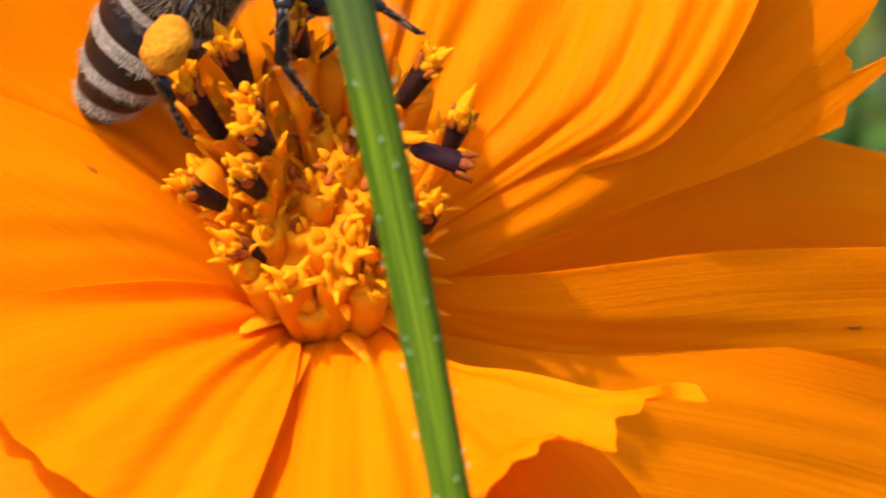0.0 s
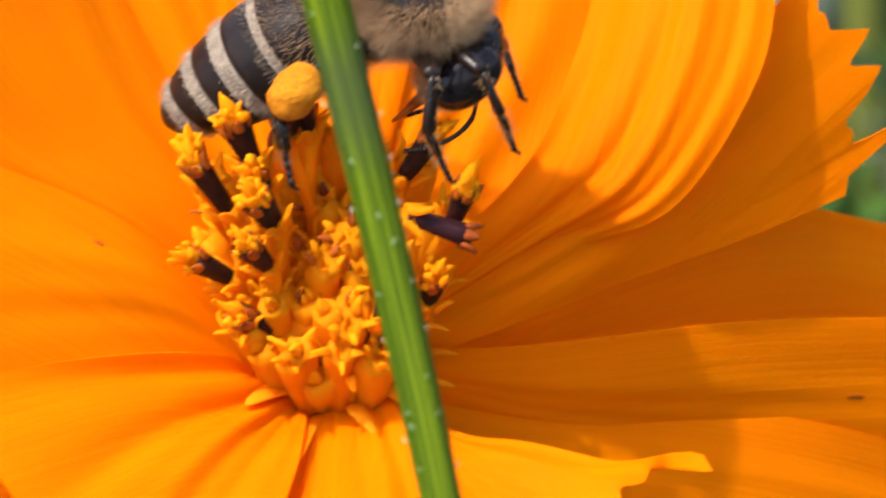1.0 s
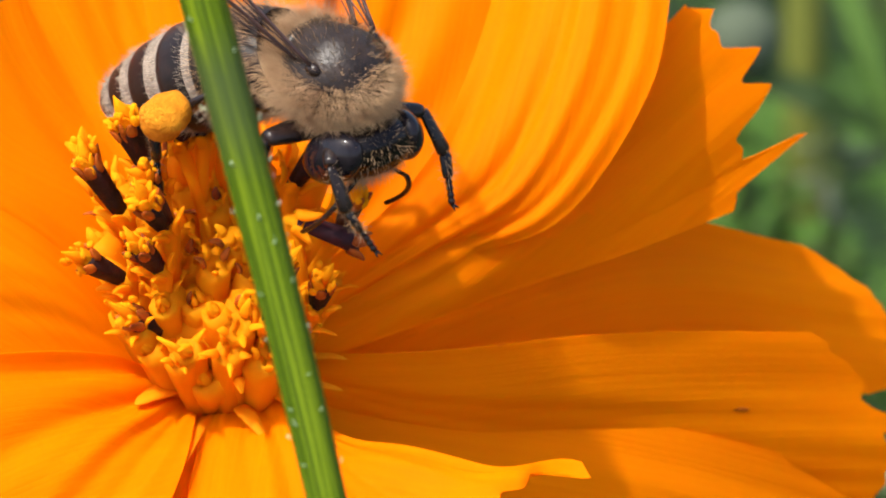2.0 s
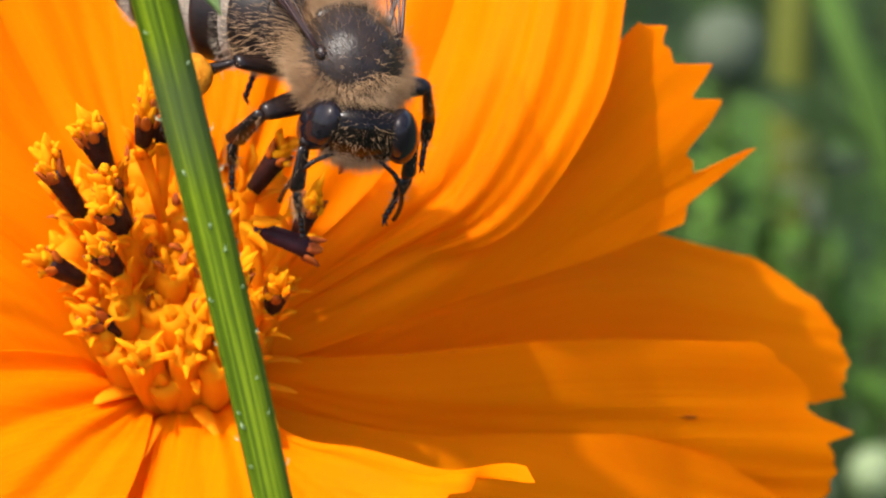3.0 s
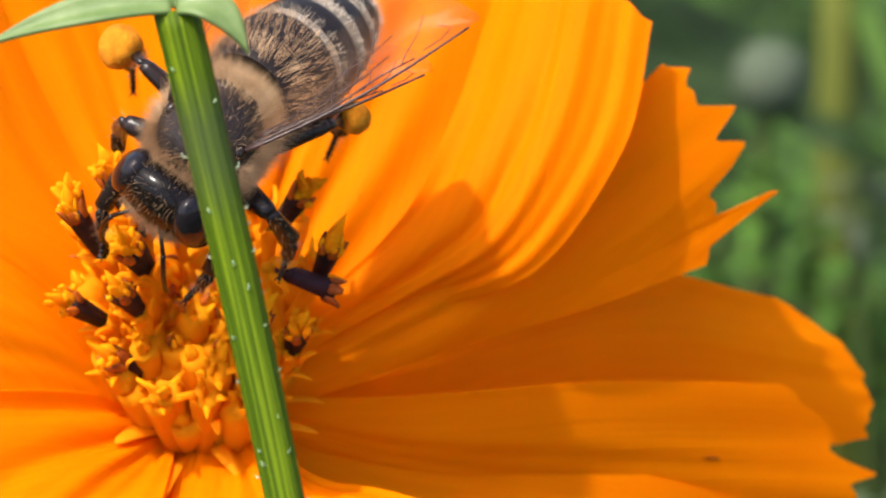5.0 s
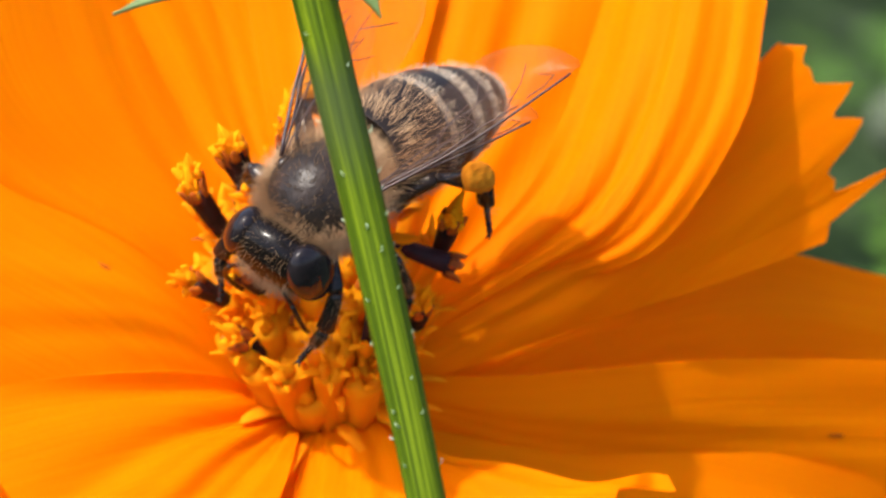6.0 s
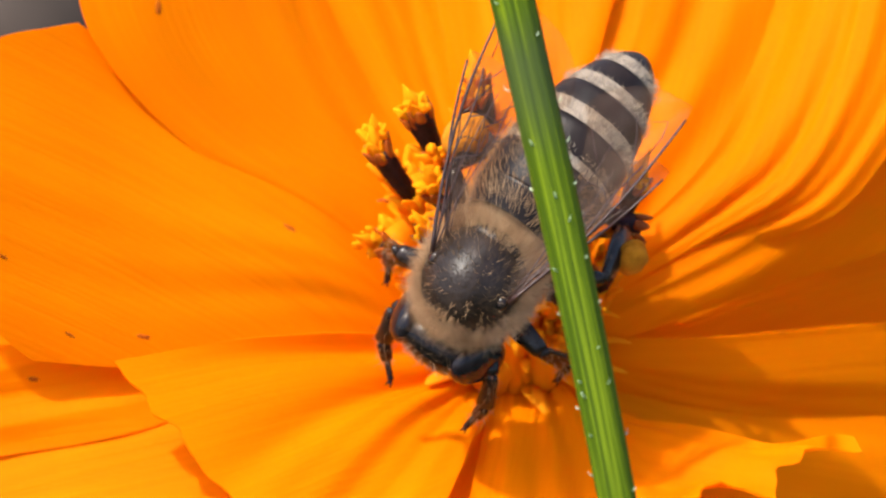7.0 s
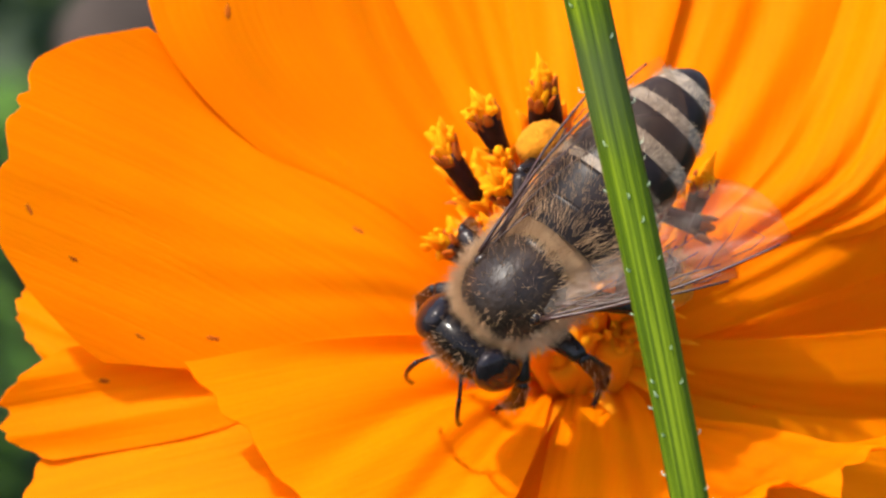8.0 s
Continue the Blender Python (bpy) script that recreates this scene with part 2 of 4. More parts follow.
PETALS.append(petal(((7.1, 5, -1.5), (11.8, 9.1, -3.5), (15.8, 13.1, -5.5)),
                    ((7.1, 2.6, -2), (10.2, 3.6, -3.4), (13.7, 4.7, -4.8), (17.4, 6.1, -6.2)),
                    bulge=1.1, spikes=((0.09, 0.6, 0.07), (0.37, 1.35, 0.10), (0.56, 1.4, 0.11), (0.70, -0.3, 0.06), (0.87, 3.3, 0.06)), ridges=2, ridge=0.16, camber=-0.3, lift=0.2, seed=3))  # spurred
PETALS.append(petal(((6.3, 7.1, -1.5), (8.2, 10.7, -3.6), (10, 16.1, -7)),
                    ((7.5, 4.4, -1.9), (11.4, 6, -1.7), (14.2, 10.4, -2), (15, 14.7, -3.5)),
                    bulge=1.0, ridges=3, ridge=0.27, camber=-0.7, curl_b=-0.4, lift=0.9, seed=4))  # upper right, rolled
PETALS.append(petal(((1.2, 8.6, -3.2), (2.4, 13.6, -5), (2.8, 18.7, -7.4)),
                    ((5.5, 5.6, -3.2), (10, 11.1, -5.4), (13.5, 17.6, -7.6)),
                    bulge=1.5, ridges=3, ridge=0.25, lift=0.2, seed=5))  # upper, behind
PETALS.append(petal(((-1.5, 7, -2.2), (-2.3, 12, -3.8), (-3.5, 18.7, -6)),
                    ((2, 7.6, -3), (3.6, 13.6, -4.8), (4.8, 18.6, -7)),
                    bulge=1.5, ridges=2, ridge=0.18, lift=0.0, seed=6))  # top
PETALS.append(petal(((-3, 5.3, -1), (-5.7, 9.8, -1.6), (-9, 16, -2.4)),
                    ((-1.1, 7, -2.3), (-1.9, 12, -4), (-2.7, 18.7, -6.2)),
                    bulge=1.5, ridges=2, ridge=0.15, lift=0.2, seed=7))  # top
PETALS.append(petal(((-6.1, 5.6, 1.3), (-10.8, 8.4, 2.9), (-13.7, 12, 4.4), (-14.5, 16.4, 4)),
                    ((-2.6, 6.8, -1.2), (-4.5, 10, -1.6), (-7, 15.5, -2.2)),
                    bulge=1.5, ridges=2, ridge=0.14, camber=-0.3, lift=0.4, seed=8))  # upper left
PETALS.append(petal(((-6.1, 6.6, 1), (-10.8, 10.1, 2.4), (-14.1, 12.4, 4.2)),
                    ((-5.7, 1.7, 2.2), (-11.4, 0.8, 4), (-15.7, 1, 5.2)),
                    bulge=4.8, power=3.2, spikes=((0.30, -0.5, 0.04), (0.36, -0.4, 0.04), (0.52, -0.3, 0.05)), ridges=2, ridge=0.12, camber=-0.7, lift=0.1, seed=9))  # left
PETALS.append(petal(((-10.1, 2.9, 1), (-16, 3, 0.8), (-18.8, 3.9, 0.2)),
                    ((-10.1, 0, 1.6), (-15.9, 0.1, 1.3), (-18.1, 0.9, 0.8)),
                    bulge=0.9, ridges=2, ridge=0.1, lift=-0.8, seed=10))  # left, behind
PETALS.append(petal(((-8.1, 1.9, 1.8), (-13.6, 2, 3.1), (-17.4, 1.5, 3.6)),
                    ((-8.1, -0.2, 2.4), (-12.8, -1.5, 3.5), (-17.7, -2.3, 3.6)),
                    bulge=2.1, spikes=((0.52, -0.5, 0.10),), ridges=2, ridge=0.15, lift=-0.4, seed=11))  # lower left
PETALS.append(petal(((-4.2, 1.5, 2.2), (-8.8, 1.5, 4.3), (-13.1, 0.7, 6)),
                    ((-1, -0.9, 2.4), (-1.5, -2.8, 4.5), (-3.5, -7.5, 9)),
                    bulge=0.5, spikes=((0.12, -0.2, 0.06), (0.25, -0.25, 0.08), (0.5, 0.2, 0.08)), ridges=3, ridge=0.32, camber=0.3, lift=0.4, seed=12))  # lower left, front
PETALS.append(petal(((-8.1, -0, 2.2), (-13.8, -1, 2.9), (-18.1, -2.2, 2.8)),
                    ((-5.9, -6, 6), (-10.7, -8.7, 7), (-14.5, -8.7, 6.8)),
                    bulge=2.0, ridges=2, ridge=0.15, lift=-0.5, seed=13))  # bottom left, behind
PETALS.append(petal(((-1.3, -1, 2.2), (-2.4, -3.2, 4), (-4, -6.9, 7.6)),
                    ((-0.1, -1.1, 2.2), (-0.3, -3.2, 4), (-0.4, -7, 7.6)),
                    bulge=0.8, ridges=1, ridge=0.10, lift=-0.4, seed=14))  # bottom, in the shade
PETALS.append(petal(((-0.6, -1, 2.2), (-1.1, -3.2, 4.5), (-1.7, -7.5, 9)),
                    ((2.2, -0.4, 2.2), (3.6, -3.3, 5), (5.3, -7.6, 9)),
                    bulge=0.8, ridges=3, ridge=0.17, lift=0.3, seed=15))  # bottom
PETALS.append(petal(((3.9, -1, 1.8), (6.4, -1.4, 3.2), (11.1, -2.7, 5.6)),
                    ((2.6, -1.8, 2.8), (3.4, -3.7, 5), (4.6, -5.6, 7.5)),
                    bulge=0.2, spikes=((0.04, 2.2, 0.10), (0.26, -0.5, 0.06), (0.40, 0.7, 0.08), (0.55, -0.3, 0.05), (0.72, 0.5, 0.08)), ridges=2, ridge=0.22, rim=1.4, lift=0.5, seed=16))  # lower right, lipped
PETALS.append(petal(((8.2, 0.1, -4), (16.1, -1.4, -8), (21.9, -3.2, -12.5)),
                    ((5.6, -4.8, -1), (12.2, -7.9, -5), (20.2, -9.2, -10)),
                    bulge=1.0, spikes=((0.13, 1.4, 0.10), (0.3, -0.3, 0.08), (0.5, 0.4, 0.1)), ridges=2, ridge=0.12, lift=-0.7, seed=17))  # lower right, behind
PETALS.append(petal(((4.1, -1.5, 0.8), (8.3, -3.8, 2), (12.1, -8.4, 4)),
                    ((0.7, -3.7, 3), (1.7, -6.4, 6), (3.7, -9.1, 9)),
                    bulge=1.2, ridges=2, ridge=0.15, lift=-0.6, seed=18))  # bottom, behind


def blemish(index, u, v, along, across, slant):
    """A small brown scar on a petal, at the place of its surface nearest to (u, v)."""
    ob, rows = PETALS[index]
    best, where = 1e9, None
    for j in range(2, len(rows) - 2):
        for i in range(2, len(rows[j]) - 2):
            p = rows[j][i]
            e = (p.dot(VIEW_U) / MM - u) ** 2 + (p.dot(VIEW_V) / MM - v) ** 2
            if e < best:
                best, where = e, (j, i)
    j, i = where
    a, b = (rows[j][i + 1] - rows[j][i - 1]) * 0.5, (rows[j + 1][i] - rows[j - 1][i]) * 0.5
    n = a.cross(b).normalized()
    n = n if n.dot(VIEW_W) > 0 else -n
    cs, sn = math.cos(radians(slant)), math.sin(radians(slant))
    rng = random.Random(index + int(u * 10))
    bm = bmesh.new()

    def on_petal(x, y, off):
        """The petal's surface x across and y along from the middle, in metres."""
        fi = min(max(i + x / a.length, 0), len(rows[0]) - 1.01)
        fj = min(max(j + y / b.length, 0), len(rows) - 1.01)
        i0, j0 = int(fi), int(fj)
        s, t = fi - i0, fj - j0
        return rows[j0][i0].lerp(rows[j0][i0 + 1], s).lerp(rows[j0 + 1][i0].lerp(rows[j0 + 1][i0 + 1], s), t) + n * off

    rim = [1 + 0.16 * math.sin(3 * k + index) + rng.uniform(-.14, .14) for k in range(18)]
    rings = []
    for f, off in ((1.0, 0.02), (0.9, 0.048), (0.6, 0.055), (0.3, 0.055)):
        ring = []
        for k in range(18):
            q = 2 * math.pi * k / 18
            y, x = math.cos(q) * along * MM * f * rim[k], math.sin(q) * across * MM * f * rim[k]
            ring.append(bm.verts.new(on_petal(x * cs - y * sn, x * sn + y * cs, off * MM)))
        rings.append(ring)
    for r0, r1 in zip(rings, rings[1:]):
        for k in range(18):
            bm.faces.new((r0[k], r0[(k + 1) % 18], r1[(k + 1) % 18], r1[k]))
    bm.faces.new(rings[-1])
    part("blemish", bm, SPOT, ob)


blemish(0, 17.62, -0.59, 0.42, 0.14, 12)
blemish(3, 7.69, 4.49, 0.20, 0.08, 10)
blemish(7, -11.71, 12.81, 0.30, 0.11, -20)
blemish(8, -7.35, 5.37, 0.22, 0.10, 15)
blemish(8, -12.29, 1.73, 0.24, 0.09, 5)
blemish(8, -14.6, 1.8, 0.16, 0.08, 40)
blemish(8, -16.9, 4.6, 0.16, 0.07, 10)
blemish(8, -19.0, 6.3, 0.20, 0.09, 60)
blemish(10, -16.0, 0.4, 0.20, 0.09, 20)
blemish(15, 7.8, -3.7, 0.24, 0.16, 0)


# ---- the flower's centre ----
def build_disc():
    bm = bmesh.new()
    prof = [(0.0, -1.2), (0.9, -1.0), (1.2, 0.0), (1.6, 1.2), (2.3, 2.6), (2.5, 3.6), (1.8, 4.4), (0.8, 4.8)]
    tube(bm, [CORE + AXIS_N * h * MM for _, h in prof], [max(r, 0.05) * MM for r, _ in prof], 28, hint=AXIS_X)
    part("receptacle", bm, FLORET, flower, "orange-yellow domed centre packed with florets")


build_disc()


def lobe(bm, root, along, out, length, width, curl, mat=0):
    """A pointed flame-like lobe that rises along and bends out."""
    pts = [bezier(root, root + along * length * 0.6, root + along * length + out * length * curl, k / 5) for k in range(6)]
    tube(bm, pts, [width * f for f in (0.75, 1.0, 1.0, 0.85, 0.62, 0.26)], 7, squash=0.55, hint=out, mat=mat)


def floret(a, b, h, dark, seed, length=2.2, lean=None, mat=None, bare=False, young=False):
    """A tubular floret whose top lies at (a, b, h) of the flower's frame."""
    rng = random.Random(seed)
    top = fl(a, b, h)
    foot = CORE + (fl(a, b, 0) - CORE) * 0.56 + AXIS_N * max(0.1, h - 4.6) * MM
    radial = fl(a, b, 0) - CORE
    d = (AXIS_N * 0.75 + radial / (5.0 * MM) * 0.72 + AXIS_X * rng.uniform(-.28, .28) + AXIS_Y * rng.uniform(-.28, .28)).normalized() if lean is None else lean.normalized()
    mid = top - d * length * MM
    d, s, q = frame_of(d, Vector((0.2, 0.9, 0.1)))
    bm = bmesh.new()
    g = rng.uniform(0.85, 1.2)
    if dark:
        tube(bm, [foot, (foot + mid) * 0.5, mid - d * 0.3 * MM, mid + d * 0.1 * MM], [0.18 * MM, 0.21 * MM, 0.30 * MM, 0.28 * MM], 10)
        for k in range(4):
            an = 1.571 * k + rng.uniform(-.3, .3)
            rad = s * math.cos(an) + q * math.sin(an)
            lobe(bm, mid - d * 0.25 * MM + rad * 0.36 * MM, d, rad, 0.75 * MM, 0.22 * MM, 0.6)
    else:
        rim = mid + d * 0.5 * MM
        tube(bm, [foot, (foot + mid) * 0.5 + s * rng.uniform(-.15, .15) * MM, mid, rim, mid + d * 0.2 * MM], [0.34 * g * MM, 0.44 * g * MM, 0.56 * g * MM, 0.48 * g * MM, 0.14 * MM], 12, flute=0.08, flutes=5)
        bud = rng.random() < 0.45
        for k in range(5):
            an = 1.2566 * k + rng.uniform(-.2, .2)
            rad = s * math.cos(an) + q * math.sin(an)
            lobe(bm, rim + rad * (0.20 if bud else 0.42) * g * MM - d * 0.1 * MM, d, -rad if bud else rad, rng.uniform(0.3, 0.75) * MM, rng.uniform(0.10, 0.20) * g * MM, 0.35 if bud else rng.uniform(0.3, 1.1), 2 if young and k % 2 else 1)
        if rng.random() < 0.3:
            side = s * rng.uniform(-1, 1) + q * rng.uniform(-1, 1)
            tube(bm, [rim, rim + d * 0.6 * MM + side * 0.15 * MM, rim + d * 0.95 * MM + side * 0.55 * MM], [0.14 * MM, 0.13 * MM, 0.06 * MM], 7, mat=1)
    ob = part("floret", bm, [FLORET, POLLEN, ANTHER_PALE], flower)
    if dark:
        bm = bmesh.new()
        m1 = top - d * 0.70 * MM
        tube(bm, [mid - d * 0.1 * MM, mid + d * length * 0.2 * MM, m1 - d * 0.4 * MM, m1, m1 + d * 0.2 * MM], [0.22 * MM, 0.29 * MM, 0.35 * MM, 0.38 * MM, 0.30 * MM], 10, flute=0.10, flutes=5)
        part("anther", bm, mat or ANTHER, ob)
        bm = bmesh.new()
        for k in range(5):
            an = 1.257 * k + rng.uniform(-.25, .25)
            rad = s * math.cos(an) + q * math.sin(an)
            lobe(bm, m1 - d * 0.12 * MM + rad * 0.34 * MM, d, rad, rng.uniform(0.45, 0.7) * MM, 0.20 * MM, 0.25)
        part("collar", bm, ANTHER_PALE, ob)
        if bare:
            return ob
        bm = bmesh.new()
        for k in range(4):
            an = 1.571 * k + rng.uniform(-.5, .5)
            rad = s * math.cos(an) + q * math.sin(an)
            lobe(bm, m1 + d * rng.uniform(0.0, 0.2) * MM + rad * rng.uniform(0.05, 0.26) * MM, d, rad, rng.uniform(0.45, 0.85) * MM, rng.uniform(0.18, 0.30) * MM, rng.uniform(0.0, 0.6))
        spire = s * rng.uniform(-.2, .2) + q * rng.uniform(-.2, .2)
        tube(bm, [m1 + d * 0.2 * MM, m1 + (d * 0.8 + spire) * MM, m1 + (d * rng.uniform(1.1, 1.7) + spire * 2) * MM], [0.26 * MM, 0.17 * MM, 0.03 * MM], 7)
        for k in range(8):
            c = m1 + (s * rng.uniform(-.42, .42) + q * rng.uniform(-.42, .42) + d * rng.uniform(0.1, 0.75)) * MM
            blob(bm, c, (d, s, q), [rng.uniform(.10, .26) * MM, rng.uniform(.08, .18) * MM, rng.uniform(.08, .18) * MM], 7, 5)
        part("stigma", bm, POLLEN, ob)
    return ob


def from_view(p):
    """A place in view millimetres, in the flower's own frame."""
    q = vw(*p)
    return q.dot(AXIS_X) / MM, q.dot(AXIS_Y) / MM, q.dot(AXIS_N) / MM


# yellow tip and dark foot of each floret with a ripe anther, view millimetres
DARK_FLORETS = [
    ((-4.3, 8.2, 5.6), (-3, 6.2, 4.2)),
    ((-4.6, 5, 4.8), (-3, 4.1, 3.4)),
    ((-2.7, 5.4, 5.8), (-1.8, 4.4, 4.4)),
    ((-3.1, 3, 4.2), (-1.5, 2.4, 2.8)),
    ((-3.1, 9.4, 5.6), (-2, 7.4, 4.2)),
    ((-2.4, 6.8, 6.4), (-1.6, 5.7, 5.0)),
    ((-0.8, 10.6, 5.6), (-0.4, 8.7, 4.2)),
    ((-2.4, 7.6, 6.0), (-1.8, 7, 4.6)),
    ((3.8, 8.8, 4.8), (2.5, 7.1, 3.4)),
    ((4.7, 7.1, 5.2), (4, 5.5, 3.8)),
    ((2.3, 4.8, 5.6), (1.6, 2.6, 4.2)),
    ((3.5, 4.2, 4.8), (3.2, 3.1, 3.4)),
    ((-2.8, 9.6, 6.0), (-2.2, 7.7, 4.6)),
    ((-2.3, 7.1, 6.2), (-1.5, 5.8, 4.8)),
    ((-0.8, 10, 5.6), (-1.1, 8.6, 4.2)),
    ((-4.3, 8.5, 5.2), (-3.7, 7, 3.8)),
]
for i, (tip, foot) in enumerate(DARK_FLORETS):
    way = vw(*tip) - vw(*foot)
    floret(*from_view(tip), True, 100 + i, way.length / MM - 0.1, way)
tip, foot = (5.1, 5, 4.6), (2.7, 5.9, 5.2)
floret(*from_view(tip), True, 130, 2.6, vw(*tip) - vw(*foot), ANTHER_PURPLE, True)
for i in range(34):
    r = 3.7 * math.sqrt((i + 0.5) / 34)
    an = i * 2.39996
    floret(r * math.cos(an), 1.0 + r * math.sin(an), 6.3 - 0.07 * r * r + 0.28 * r * math.sin(an) + random.Random(i).uniform(-.6, .5), False, 200 + i, 1.0, young=i < 11)
for i in range(12):
    an = math.pi * (i + 0.5) / 12
    floret(4.3 * math.cos(an), 1.2 + 4.2 * math.sin(an), 6.0 + 1.5 * math.sin(an) + random.Random(i).uniform(-.6, .6), False, 380 + i, 1.0, young=i % 3 == 1)
for i in range(13):
    an = 2 * math.pi * i / 13
    r = 4.1 if math.sin(an) > -0.2 else 3.5
    floret(r * math.cos(an), 1.0 + r * math.sin(an), 4.3 + random.Random(i).uniform(-.6, .6), False, 300 + i, 1.0)
for i in range(8):
    an = math.pi * (1.0 + (i + 0.5) / 8)
    floret(2.8 * math.cos(an), 1.0 + 2.7 * math.sin(an), 2.7 + 0.4 * (i % 3), False, 340 + i, 0.7)


def tab(an, rise, length, width, seed):
    """A small strap-shaped scale at the foot of the centre."""
    rng = random.Random(seed)
    out = AXIS_X * math.cos(an) + AXIS_Y * math.sin(an)
    side = AXIS_N.cross(out)
    a = CORE + out * 2.0 * MM + AXIS_N * rise * MM
    b = a + out * length * 0.5 * MM + AXIS_N * 0.7 * MM
    c = a + out * length * MM + AXIS_N * rng.uniform(0.0, 0.9) * MM + side * rng.uniform(-.5, .5) * MM
    bm = bmesh.new()
    tube(bm, [bezier(a, b, c, k / 8) for k in range(9)], [width * MM * (0.55 + 0.45 * math.sin(math.pi * min(1, k / 8 + 0.15))) * (1 if k < 8 else 0.2) for k in range(9)], 10, squash=0.32, hint=side.cross(out))
    part("scale", bm, FLORET, flower)


for i in range(13):
    tab(2 * math.pi * (i + 0.3) / 13, 0.35 + 0.4 * (i % 3), 2.2 + 1.0 * (i % 2), 0.22 + 0.09 * (i % 3), 400 + i)


def build_calyx():
    """The green cup and stalk that carry the flower, down to the ground."""
    bm = bmesh.new()
    base = CORE - AXIS_N * 1.4 * MM
    foot = Vector((0.012, 0.03, -ORIGIN.z - 0.003))
    low = base - AXIS_N * 0.30
    prof = [(0.0, 2.3), (0.05, 2.0), (0.10, 1.2)]
    pts = [CORE - AXIS_N * 1.3 * MM, CORE - AXIS_N * 2.4 * MM, CORE - AXIS_N * 4.0 * MM]
    rad = [r * MM for _, r in prof]
    start = pts[-1]
    for i in range(1, 29):
        pts.append(bezier(start, low, foot, i / 28))
        rad.append((0.75 + 0.9 * i / 28) * MM)
    tube(bm, pts, rad, 16, uv=60.0, flute=0.03, flutes=7, hint=VIEW_W)
    part("stalk", bm, STEM, flower, "slender green stalk under the petals")
    for i in range(8):
        an = 2 * math.pi * (i + 0.5) / 8
        out = AXIS_X * math.cos(an) + AXIS_Y * math.sin(an)
        a = CORE - AXIS_N * 2.2 * MM + out * 1.6 * MM
        bm = bmesh.new()
        tube(bm, [bezier(a, a + out * 2.5 * MM - AXIS_N * 1.4 * MM, a + out * 4.0 * MM - AXIS_N * 3.2 * MM, k / 8) for k in range(9)],
             [0.75 * MM * (1 - (k / 8) ** 2) + 0.04 * MM for k in range(9)], 8, squash=0.3, hint=AXIS_N.cross(out))
        part("sepal", bm, BRACT, flower)


build_calyx()


# ---- the stem that stands before the flower ----
def build_front_stem():
    thing = empty("flower_stem", ORIGIN + vw(0, 0, 0), "slender ribbed green stem with tiny pale hairs, before the flower", "stem")
    pts, rad = [], []
    top, low = Vector((-0.09, 13.70, 24.0)), Vector((5.26, -9.5, 24.0))
    for i in range(40):
        s = i / 39
        p = top.lerp(low, s)
        pts.append(vw(p.x + 0.18 * math.sin(math.pi * s), p.y, p.z))
        rad.append((0.71 - 0.16 * s) * MM)
    last = pts[-1]
    ground = Vector((0.02, -0.05, -ORIGIN.z))
    for i in range(1, 30):
        s = i / 29
        pts.append(bezier(last, last + (last - pts[10]).normalized() * 0.12, ground, s))
        rad.append((0.55 + 1.6 * s) * MM)
    bm = bmesh.new()
    tube(bm, pts, rad, 24, uv=60.0, flute=0.035, flutes=7, hint=VIEW_W)
    part("stalk", bm, STEM, thing)
    bm = bmesh.new()
    rng = random.Random(5)
    for i in range(64):
        k = rng.randint(1, 37)
        s = rng.random()
        p = pts[k].lerp(pts[k + 1], s)
        d, a, q = frame_of(pts[k + 1] - pts[k], VIEW_W)
        an = rng.uniform(0, 6.28)
        o = a * math.cos(an) + q * math.sin(an)
        r = rad[k]
        L = rng.uniform(0.08, 0.2) * MM
        tube(bm, [p + o * r * 0.95, p + o * (r + L * 0.6) - d * L * 0.3, p + o * (r + L * 0.8) - d * L * 1.0], [0.035 * MM, 0.026 * MM, 0.008 * MM], 5)
    tagged(part("hairs", bm, HAIRLET, thing, "tiny pale hairs"), kind="stuff")
    joint = pts[0]

    def bract(along, width, seed):
        """A pointed leaf; along: three view offsets in millimetres that its middle line follows."""
        a, b, c = (joint + vw(*p) for p in along)
        bm = bmesh.new()
        rows = []
        for i in range(25):
            t = i / 24
            p = bezier(a, b, c, t)
            d, sd, up = frame_of(bezier(a, b, c, min(1, t + .03)) - bezier(a, b, c, max(0, t - .03)), VIEW_W + VIEW_V * 0.6)
            half = width * (0.25 + 0.75 * math.sin(math.pi * min(1, t * 0.8 + 0.1))) * (1 - t ** 3) * MM
            rows.append([bm.verts.new(p + sd * half * x + up * (0.35 * half * x * x + 0.05 * MM * math.sin(5 * t + seed))) for x in (-1, -0.6, -0.2, 0, 0.2, 0.6, 1)])
        for r0, r1 in zip(rows, rows[1:]):
            for k in range(6):
                bm.faces.new((r0[k], r0[k + 1], r1[k + 1], r1[k]))
        ob = part("bract", bm, BRACT, thing)
        so = ob.modifiers.new("thickness", "SOLIDIFY")
        so.thickness, so.offset = 0.14 * MM, 0

    bract(((0.1, 0.1, 0.5), (1.5, 0.6, 0.9), (2.3, -1.3, 0.8)), 0.62, 1)
    bract(((-0.1, 0.1, 0.4), (-2.6, 0.45, 0.6), (-6.0, -1.3, 0.6)), 0.6, 2)
    bract(((0, 0.1, -0.4), (0.8, 1.2, -1.5), (1.4, 1.0, -3.4)), 0.6, 3)
    return thing


front_stem = build_front_stem()


# ---- the bee ----
X, Y, Z = Vector((1, 0, 0)), Vector((0, 1, 0)), Vector((0, 0, 1))

